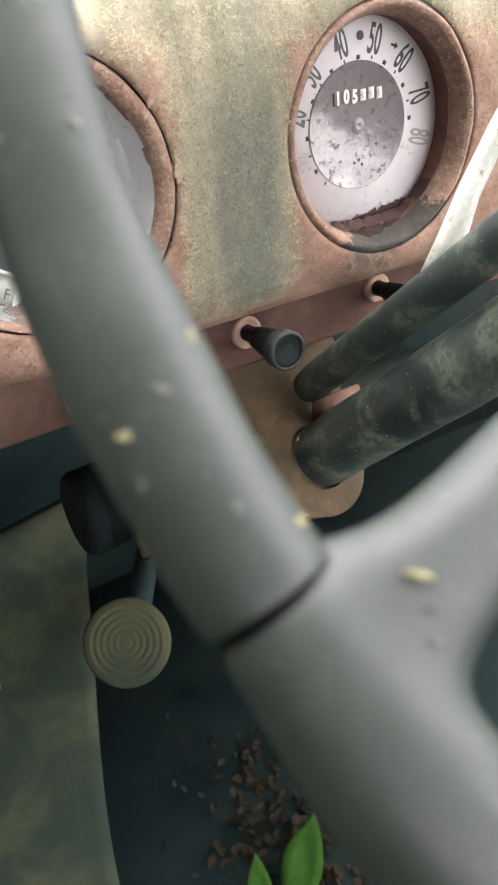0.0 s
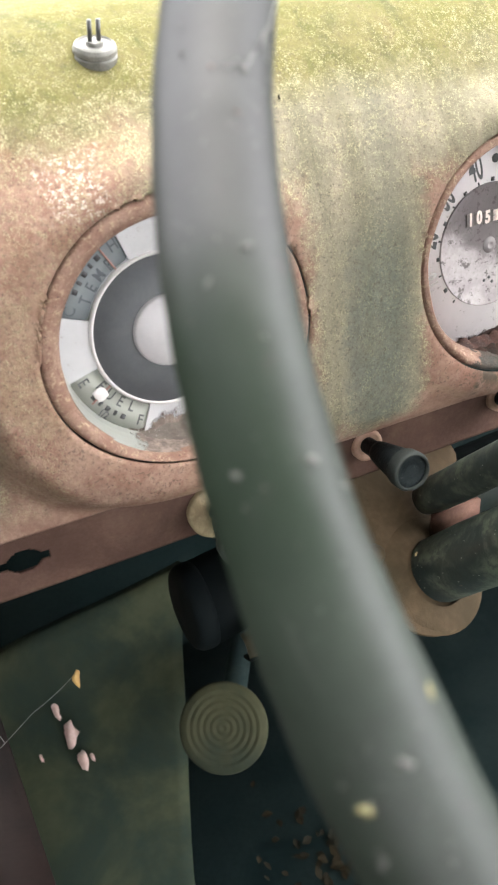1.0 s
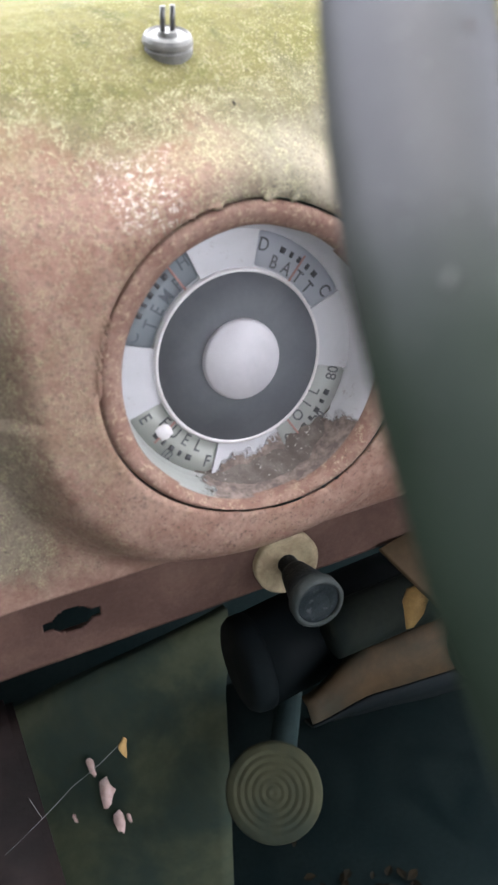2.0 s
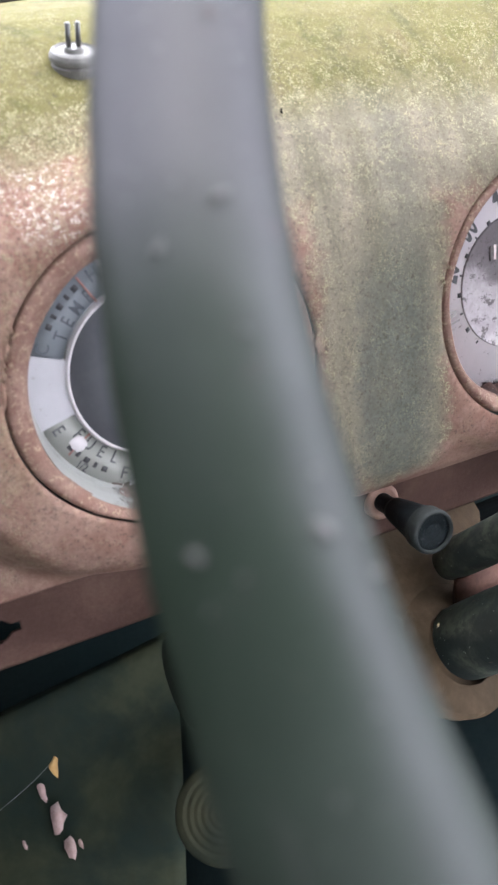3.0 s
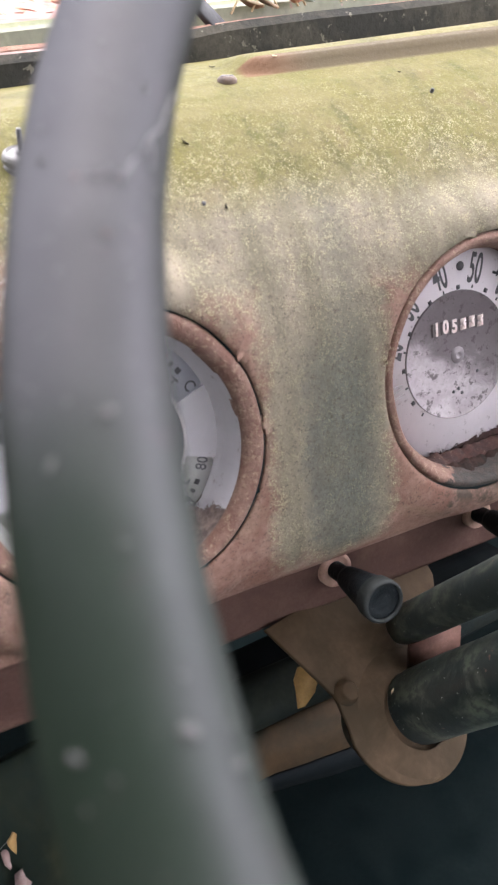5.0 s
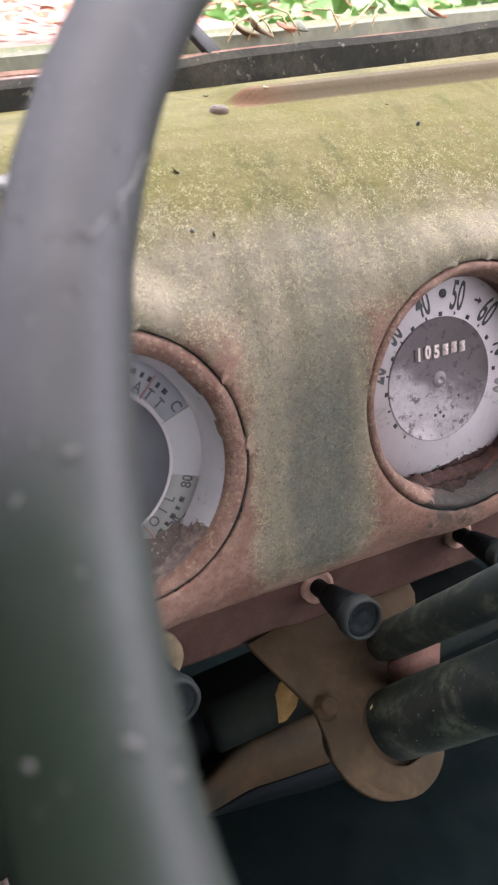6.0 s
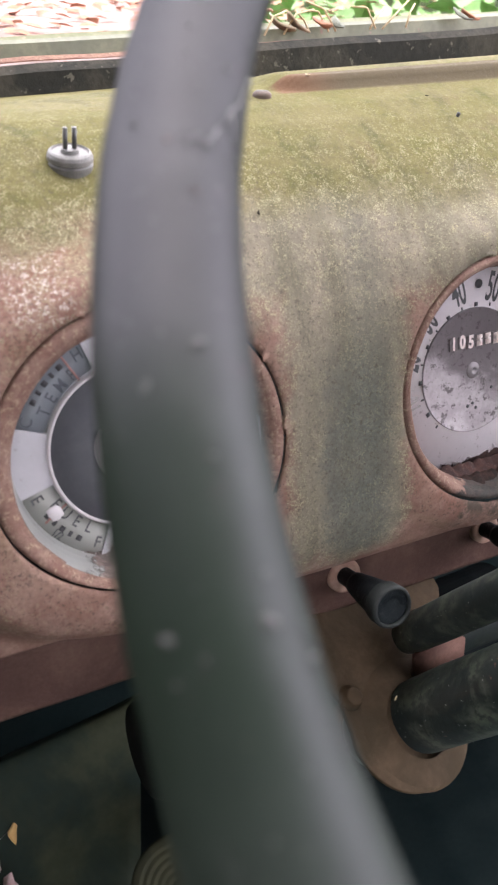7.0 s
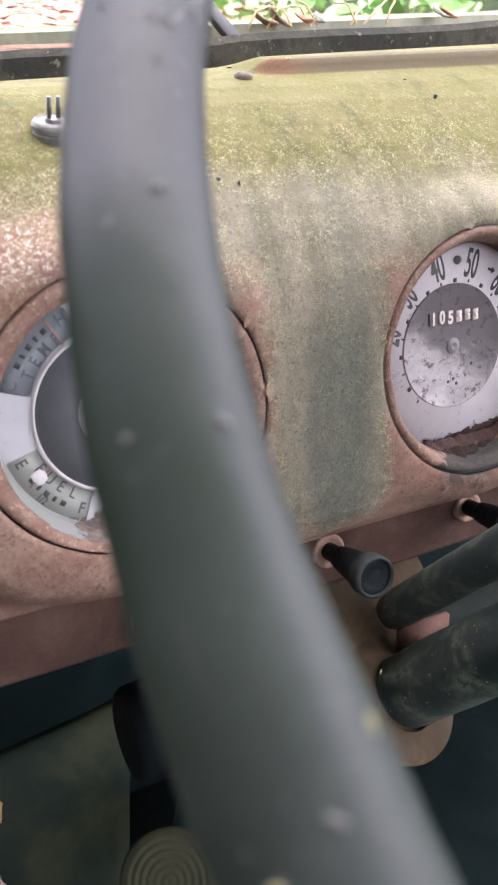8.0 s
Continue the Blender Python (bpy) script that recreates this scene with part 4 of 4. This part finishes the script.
# ---- knobs and fittings ----
def knob(base, tip, r0, r1, plate_r, label, plate_mat):
    base, tip = Vector(base), Vector(tip)
    d = tip - base
    k = thing("dash_knob", DM @ axis_pose(base, d), label, "knob", "dashboard knobs")
    L = d.length
    part("escutcheon", lathe([(plate_r, -0.003), (plate_r, 0.0004), (plate_r * 0.92, 0.0010), (plate_r * 0.74, 0.0010), (plate_r * 0.66, 0.0004), (0.004, 0.0004), (0, 0.0004)], 40), plate_mat, k, "pale worn base ring")
    part("shaft", lathe([(0.0044, 0.0002), (0.0044, L * 0.30)], 20), M_KNOB, k, "dark shaft")
    part("grip", lathe([(0.003, L * 0.24), (r0 * 0.92, L * 0.25), (r0, L * 0.30), (r1 * 0.92, L * 0.80)], 36), M_KNOB, k)
    part("collar", lathe([(r1 * 0.92, L * 0.79), (r1, L * 0.81), (r1 * 1.02, L * 0.95), (r1 * 0.95, L * 0.985), (r1 * 0.84, L * 0.985), (r1 * 0.82, L * 0.95)], 36), M_COLLAR, k, "dull grey collar")
    part("face", lathe([(r1 * 0.84, L * 0.94), (r1 * 0.55, L * 0.965), (r1 * 0.50, L * 0.95), (r1 * 0.25, L * 0.955), (0, L * 0.97)], 36, 0.0003, L * 90), M_KNOB, k, "scuffed black face")
    return k


knob((0.0156, 0.0225, 1.2978), (0.0134, -0.0113, 1.2998), 0.0064, 0.0110, 0.0148, "black pull knob on a cream base ring below the gauge", M_CREAM)
knob((0.1041, 0.0242, 1.3050), (0.1025, -0.0180, 1.3112), 0.0060, 0.0100, 0.0088, "black tapered pull knob with a ribbed face", M_PINKRING)
knob((0.1925, 0.0238, 1.3070), (0.1900, -0.0150, 1.3120), 0.0056, 0.0082, 0.0082, "black tapered pull knob beside the column", M_PINKRING)


def stud():
    k = thing("plug_stud", DM @ axis_pose((-0.0034, 0.0478, 1.5005), (0, -0.35, 1)), "weathered grey round stud with two upright pins", "stud")
    part("base", lathe([(0.0080, -0.004), (0.0083, -0.0005), (0.0084, 0.0010), (0.0078, 0.0014), (0.0079, 0.0019), (0.0084, 0.0023), (0.0083, 0.0036), (0.0077, 0.0048), (0.0069, 0.0053), (0.0064, 0.0046), (0.0034, 0.0046), (0.0030, 0.0060), (0, 0.0060)], 48), M_GREY, k, smooth=False)
    for s in (-1, 1):
        part("pin", tube([(s * 0.0017, 0, 0.004), (s * 0.0017, 0, 0.0135)], 0.0009, 10), M_PIN, k, "dark metal pin", None)


M_SCREW = worn("brown_screw", (0.075, 0.050, 0.035), (0.11, 0.075, 0.055), 200, (0.6, 0.8))
M_PIN = mat("pin_steel", (0.10, 0.10, 0.10), 0.4, 0.7)
stud()
scr = thing("screw", DM @ axis_pose((0.0979, 0.0878, 1.5218), (0, -0.2, 1)), "rusty round-headed screw in the mossy top", "screw")
part("head", lathe([(0.0044, -0.0005), (0.0043, 0.0012), (0.0030, 0.0024), (0, 0.0026)], 24, 0.0002), M_SCREW, scr)
part("slot", box(bmesh.new(), -0.0030, 0.0030, -0.0004, 0.0004, 0.0012, 0.00265), M_INK, scr, smooth=False)

# ---- under the dash ----
def toe_y(z):
    """How far forward the toe board stands at a height."""
    return curve([(0.62, -0.17), (0.78, -0.03), (0.86, 0.10), (0.925, 0.205), (0.945, 0.240), (0.966, 0.272), (1.02, 0.300)], z)


def toe_board():
    """A sloping board: steep at the top, flattening towards the floor, with a rolled upper edge."""
    bm = bmesh.new()
    rows = []
    for j in range(34):
        t = j / 33
        row = []
        for i in range(40):
            right = lerp(-0.03, 0.082, step(0.80, 1.04, lerp(0.64, 1.03, t)))
            x = lerp(-0.62, right, (i / 39) ** 0.7)
            top = 1.026 + 0.16 * (x + 0.02) if x > -0.15 else 1.0052
            z = lerp(0.645, top, t)
            row.append(bm.verts.new((x, toe_y(z - (top - 1.02) * t) + 0.004 * noise.noise((x * 9, z * 9, 1)), z)))
        rows.append(row)
    rows.append([bm.verts.new(v.co + Vector((0, 0.012, -0.004))) for v in rows[-1]])
    for a, b in zip(rows, rows[1:]):
        for i in range(39):
            bm.faces.new((a[i], a[i + 1], b[i + 1], b[i]))
    ob = thing("toe_board", DM, "", "")
    part("board", bm, M_PANEL, ob).modifiers.new("thickness", "SOLIDIFY").thickness = 0.002
    return tagged(ob, "dusty olive steel toe board under the dash with dark stains", "panel")


toe_board()
dc = thing("heater_duct", DM, "near-black round duct under the dash", "duct")
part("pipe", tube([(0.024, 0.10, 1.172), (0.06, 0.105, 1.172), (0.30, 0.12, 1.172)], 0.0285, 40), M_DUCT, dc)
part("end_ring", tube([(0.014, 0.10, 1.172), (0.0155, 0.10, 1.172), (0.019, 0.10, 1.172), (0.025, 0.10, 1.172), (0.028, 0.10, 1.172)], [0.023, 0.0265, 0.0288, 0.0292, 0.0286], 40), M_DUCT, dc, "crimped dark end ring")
pp = thing("cross_pipe", DM, "dusty dark pipe crossing behind the bracket", "pipe")
part("pipe", tube([(lerp(0.058, 0.30, i / 12), 0.064, 1.2075 + 0.004 * i / 12) for i in range(13)], 0.0150, 24, True, 0.04), M_PIPE, pp)
part("collar", tube([(0.150, 0.064, 1.2092), (0.151, 0.064, 1.2092), (0.160, 0.064, 1.2093), (0.161, 0.064, 1.2093)], [0.0150, 0.0172, 0.0172, 0.0150], 24), M_DUCT, pp)
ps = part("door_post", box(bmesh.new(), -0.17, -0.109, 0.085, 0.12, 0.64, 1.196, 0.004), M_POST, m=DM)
tagged(ps, "brown rusted post below the dash", "post")


def flake(name, p, size, material, label, cat, rot, seed):
    rnd = random.Random(seed)
    out = [(size * rnd.uniform(0.5, 1.0) * 0.5 * math.cos(a), size * rnd.uniform(0.6, 1.0) * math.sin(a)) for a in [i * 2 * math.pi / 11 for i in range(11)]]
    bm = plate(out, size * 0.12)
    for v in bm.verts:
        v.co.z += 3 * v.co.y ** 2 / size * 0.12
    return tagged(part(name, bm, material, m=DM @ pose(*p, *rot)), label, cat)


flake("dry_leaf", (-0.0654, 0.051, 1.2007), 0.0062, M_DRYLEAF, "tiny curled orange leaf caught in a web", "leaf", (80, 10, 20), 1)
for k, (x, z, size, words) in enumerate(((-0.0600, 0.9500, 0.0150, "large ragged pink paint patch on the toe board"), (-0.0580, 0.9370, 0.0105, "ragged pink paint patch on the toe board"), (-0.0500, 0.9370, 0.0052, "small pink paint patch on the toe board"), (-0.0670, 0.9629, 0.0090, "pale pink paint patch on the toe board"), (-0.0905, 0.9450, 0.0045, "tiny pink paint patch on the toe board"))):
    flake("paint_chip", (x, toe_y(z) - 0.006, z), size, M_PINK, words, "paint chip", (48, 6 * k - 10, 12 * k - 20), 2 + 3 * k)
flake("pale_fleck", (0.1115, -0.0108, 1.2533), 0.0017, M_STRAW, "tiny pale straw fleck on the bracket", "fleck", (60, 20, -40), 7)
flake("dry_leaf", (0.0877, 0.0272, 1.2446), 0.0155, M_DRYLEAF, "dry yellow oval leaf hanging by the bracket", "leaf", (75, 25, -30), 3)
pd = thing("clutch_pedal", DM @ axis_pose((0.0418, 0.1292, 1.0137), (-0.38, -0.62, 0.68)), "round worn pedal pad with concentric ribs", "pedal")
prof = [(0.0345, -0.008), (0.0352, -0.002), (0.0335, 0.001)]
for i in range(6):
    r = 0.0310 - i * 0.0052
    prof += [(r, 0.0008), (r - 0.0012, 0.0017), (r - 0.0030, 0.0017), (r - 0.0042, 0.0008)]
part("pad", lathe(prof + [(0, 0.001)], 48), M_OLIVE, pd, "dusty ribbed rubber pad")
part("arm", tube([(0, 0, -0.004), (0, 0.01, -0.05), (0, 0.10, -0.16)], 0.011, 16), M_DARK, pd)
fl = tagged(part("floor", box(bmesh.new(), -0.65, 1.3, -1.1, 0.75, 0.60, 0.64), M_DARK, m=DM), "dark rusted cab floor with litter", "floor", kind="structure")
fw = tagged(part("wall_front", box(bmesh.new(), -0.65, 1.3, 0.60, 0.63, 0.62, 1.40), M_DARK, m=DM), "dark grimy firewall", "wall", kind="structure")

# ---- cowl, windscreen base and cab ----
def cowl_strip(name, y0, y1, z0, z1, material, bevel, wob=0.0, lift=0.0):
    bm = bmesh.new()
    rings = []
    for i in range(95):
        x = -0.62 + i * 0.02
        c = crown(x) + wob * noise.noise((x * 20, y0 * 40, 3)) + lift * step(0.05, 0.20, x)
        prof = [(y0, z0), (y0, z1 - bevel), (y0 + bevel, z1), (y1 - bevel, z1), (y1, z1 - bevel), (y1, z0)]
        rings.append([bm.verts.new((x, y, z + c)) for y, z in prof])
    for p, q in zip(rings, rings[1:]):
        for k in range(6):
            bm.faces.new((p[k], q[k], q[(k + 1) % 6], p[(k + 1) % 6]))
    bm.faces.new(rings[0]), bm.faces.new(rings[-1])
    return part(name, bm, material, WS, smooth=False)


WS = thing("windscreen_base", DM, "weathered glassless windscreen base with black gasket and rusty frame", "windscreen")
cowl_strip("gasket", 0.168, 0.190, 1.515, 1.5425, M_RUBBER, 0.004, 0.0018, 0.0045)["label"] = "perished black rubber strip"
cowl_strip("lip", 0.1905, 0.197, 1.52, 1.5445, M_PALEPINK, 0.001, 0.0008)["label"] = "thin pale painted lip"
cowl_strip("frame", 0.198, 0.214, 1.52, 1.5472, M_RUST, 0.002, 0.001)["label"] = "thin rusty steel frame"
cowl_strip("rail", 0.216, 0.236, 1.52, 1.5568, M_RAIL, 0.002, 0.0006)["label"] = "dull grey painted rail"
cowl_strip("ledge", 0.238, 0.30, 1.52, 1.5600, M_PALE, 0.003, 0.001)["label"] = "pale green painted ledge"
hd = part("hood", box(bmesh.new(), -0.5, 0.33, 0.31, 1.5, 1.30, 1.50, 0.03), M_HOOD)
tagged(hd, "rust-streaked truck hood strewn with leaves", "hood")
tagged(part("cowl_panel", box(bmesh.new(), -0.65, 1.3, 0.236, 0.63, 1.38, 1.41), M_DARK, m=DM), "dark underside of the cowl", "panel", kind="structure")
gr = part("ground", box(bmesh.new(), -60, 60, -60, 60, -0.2, 0.0), M_GROUND)
tagged(gr, "leaf-covered forest ground", "ground", kind="structure")
# unseen cab walls, heights set to shape light and the rim's reflections
for nm, b in (("wall_left", (-0.68, -0.65, -1.1, 0.30, 0.5, 2.02)), ("wall_right", (1.30, 1.33, -1.1, 0.35, 0.5, 1.30)), ("wall_back", (-0.68, 1.33, -1.13, -1.1, 0.5, 1.25)), ("wall_back_top", (-0.68, 0.52, -1.13, -1.1, 1.90, 2.019))):
    tagged(part(nm, box(bmesh.new(), *b, 0.006), M_CAB), "unseen dark green cab wall, sized to shape the light", "wall", kind="structure")
# added unseen roof, left open over the passenger side to let light in
tagged(part("ceiling", box(bmesh.new(), -0.68, 0.52, -1.13, -0.105, 2.02, 2.06, 0.006), M_CAB), "unseen dark green cab roof, cut back over the passenger side for light", "ceiling", kind="structure")
for px, py in ((-0.665, -1.115), (1.315, -1.115), (-0.665, -0.11), (1.315, -0.11)):
    tagged(part("trim", box(bmesh.new(), px - 0.02, px + 0.02, py - 0.02, py + 0.02, 1.28, 2.03, 0.004), M_CAB), "rusty cab pillar", "pillar", kind="structure")

# ---- plants outside ----
def leaves(name, count, centre, spread, size, material, seed, least=-9.0, tip=1.0):
    rnd = random.Random(seed)
    v, f = [], []
    for _ in range(count):
        p = Vector([c + rnd.gauss(0, s) for c, s in zip(centre, spread)])
        if p.y < least:
            continue
        e = Euler((rnd.uniform(-tip, tip), rnd.uniform(-tip, tip), rnd.uniform(0, 6.3))).to_matrix()
        s = size * rnd.uniform(0.6, 1.3)
        k = len(v)
        for a, b, c in ((0, 0, 0), (0.28, 0.35, 0.06), (0.30, 0.6, 0.04), (0, 1.05, -0.05), (-0.30, 0.6, 0.04), (-0.28, 0.35, 0.06)):
            v.append(p + e @ Vector((a, b, c)) * s)
        f += [(k, k + 1, k + 2, k + 3), (k, k + 3, k + 4, k + 5)]
    me = bpy.data.meshes.new(name)
    me.from_pydata(v, [], f)
    me.materials.append(material)
    return new(name, me)


tagged(leaves("shrub_leaves", 2600, (0.72, 0.85, 1.30), (0.22, 0.22, 0.10), 0.05, M_LEAF, 4, 0.75), "bright green leafy undergrowth beyond the windscreen", "shrub", kind="stuff")
tagged(leaves("far_shrub_leaves", 9000, (1.8, 2.4, 0.7), (0.9, 0.7, 0.4), 0.09, M_LEAF, 6, 1.3), "green undergrowth on the forest floor", "shrub", kind="stuff")
tagged(leaves("leaf_litter", 2600, (-0.05, 0.85, 1.504), (0.30, 0.35, 0.002), 0.016, M_RUSTLEAF, 8, 0.40, 0.25), "red-brown dead leaves on the hood", "leaves", kind="stuff")
def weed():
    """Broad green blades rising from one root."""
    w = thing("green_weed", DM @ pose(0.116, 0.036, 0.64), "green broad-leaved weed growing through the cab floor", "weed")
    for (dx, dy), length, wide, yaw, lift in (((0.012, 0.0), 0.105, 0.021, -50, 24), ((-0.012, 0.014), 0.065, 0.012, -24, 30)):
        bm = bmesh.new()
        rows = []
        for i in range(13):
            t = i / 12
            k = wide * math.sin(math.pi * min(1.0, 0.06 + t * 0.94)) ** 1.1
            rows.append([bm.verts.new((k * u, length * t, 0.25 * length * t * (1 - t) - 0.35 * abs(u) * -k * 0.5 + 0.0015 * math.sin(9 * t + 3 * u))) for u in (-1, -0.5, 0, 0.5, 1)])
        for a, b in zip(rows, rows[1:]):
            for i in range(4):
                bm.faces.new((a[i], a[i + 1], b[i + 1], b[i]))
        part("leaf", bm, M_WEED, w, m=pose(dx, dy, 0.004, lift, 0, yaw)).modifiers.new("thickness", "SOLIDIFY").thickness = 0.0006
    part("stem", tube([(0, 0, 0), (0.003, 0.002, 0.006), (0.012, 0.004, 0.012)], 0.0015, 8), M_WEED, w)


weed()
lt = leaves("floor_litter", 420, (0.185, 0.115, 0.645), (0.05, 0.07, 0.003), 0.014, M_LITTER, 14, -9.0, 0.6)
lt.matrix_basis = DM
tagged(lt, "dead leaves on the cab floor", "leaves", kind="stuff")


def cobweb():
    """A few sagging threads between the panel and the post."""
    w = thing("cobweb", DM, "fine grey cobweb threads under the dash", "cobweb")
    for a, b, sag in (((-0.1310, 0.055, 1.1560), (-0.0924, 0.051, 1.1873), 0.0008), ((-0.0924, 0.051, 1.1873), (-0.0654, 0.051, 1.203), 0.0012), ((-0.1100, 0.053, 1.1725), (-0.1130, 0.055, 1.1860), 0.0004)):
        a, b = Vector(a), Vector(b)
        part("thread", tube([a.lerp(b, i / 8) - Vector((0, 0, sag * math.sin(math.pi * i / 8))) for i in range(9)], 0.00011, 5), M_THREAD, w)


cobweb()
for p, r in (((0.0537, 0.0266, 1.482), 0.0008), ((0.1833, 0.0552, 1.5117), 0.0008)):
    pit = part("drain_hole", lathe([(r, -0.001), (r, 0.0008), (r * 0.6, 0.0010), (0, 0.0004)], 12, r * 0.3), M_INK, m=DM @ axis_pose(p, (0, -0.6, 0.8)))
    tagged(pit, "small black hole in the mossy dash top", "hole", "holes in the dash")


for k, (x, y, z, size, m, words, rot) in enumerate((
        (0.1057, 0.1176, 1.5281, 0.0020, M_LITTER, "black crumb on the mossy dash top", (5, 0, 40)),
        (0.1258, 0.0945, 1.5305, 0.0018, M_STRAW, "pale crumb on the lip of the pressed step", (10, 0, 10)),
        (0.0576, 0.0478, 1.5024, 0.0022, M_LITTER, "dark crumb on the mossy dash top", (40, 0, 70)),
        (0.0617, 0.0243, 1.4801, 0.0014, M_LITTER, "small dark crumb on the shoulder of the dash", (50, 0, 0)),
        (0.1793, 0.0742, 1.5200, 0.0012, M_LITTER, "tiny brown crumb on the mossy dash top", (20, 0, 30)),
        (0.0102, 0.0275, 1.4836, 0.0014, M_LITTER, "tiny black crumb on the shoulder of the dash", (45, 0, 0)))):
    flake("crumb", (x, y, z), size, m, words, "crumb", rot, 40 + k)
for k, (x, size, m, words, rot) in enumerate((
        (0.176, 0.0105, M_DEADLEAF, "curled dry leaf behind the gasket", (24, 12, 70)),
        (0.186, 0.0125, M_DEADLEAF, "crumpled tan leaf behind the gasket", (30, -14, 95)),
        (0.203, 0.0095, M_RUSTLEAF, "rust-brown dead leaf behind the gasket", (22, 15, 30)),
        (0.214, 0.0080, M_TUFT, "grey-green lichen tuft behind the gasket", (35, 0, 0)),
        (0.311, 0.0090, M_TUFT, "grey-green lichen tuft on the ledge", (28, 0, 40)),
        (0.317, 0.0085, M_RUSTLEAF, "brown dead leaf on the ledge", (26, 10, 80)))):
    flake("dead_leaf" if m is not M_TUFT else "lichen_tuft", (x, 0.2075, 1.5545 + crown(x)), size, m, words, "leaf" if m is not M_TUFT else "lichen", rot, 60 + k)


def stalk(points, r, label):
    ob = part("dry_stalk", tube(points, r, 6), M_STRAW, m=DM)
    return tagged(ob, label, "stalk", "dry stalks on the ledge")


rnd = random.Random(21)
for k in range(9):
    x = 0.17 + 0.012 * k + rnd.uniform(-0.01, 0.01)
    z = 1.5632 + crown(x)
    a = rnd.uniform(-0.5, 0.9)
    stalk([(x, 0.206, z - 0.012), (x + 0.016 * a, 0.208, z - 0.005 + 0.005 * rnd.random()), (x + 0.04 * a, 0.212, z - 0.003 + 0.010 * rnd.random())], 0.0006, "thin dry straw stalk on the cowl ledge")
wp = part("wiper_arm", plate([(-0.0055, 0), (0.0055, 0), (0.0048, 0.055), (-0.0040, 0.055)], 0.004, 0.0006), M_WIPER, m=DM @ pose(0.1560, 0.203, 1.5440, 62, 0, 18) @ pose(0, 0, 0, 0, 0, 34))
tagged(wp, "black wiper arm standing on the windscreen base", "wiper")

# unseen leaves added beside the driver to darken the rim's reflection
tagged(leaves("added_thicket_leaves", 14000, (-1.75, -0.55, 2.5), (0.20, 0.55, 1.05), 0.15, M_WOODS, 11, -9.0), "unseen dark green leaves added to darken the rim's reflection", "thicket", kind="stuff")

# ---- woods all round, added to green the reflections ----
bm = bmesh.new()
rings = [[bm.verts.new((r * math.cos(a), r * math.sin(a), z)) for a in [i * math.pi / 48 for i in range(96)]] for r, z in ((14, -0.1), (14.3, 1.8), (15, 3.0), (15.4, 3.0), (15.4, -0.1))]
for p, q in zip(rings, rings[1:]):
    for i in range(96):
        bm.faces.new((p[i], p[(i + 1) % 96], q[(i + 1) % 96], q[i]))
tagged(part("backdrop", bm, M_WOODS), "dark green backdrop of woods, added for its reflections", "woods", kind="structure")
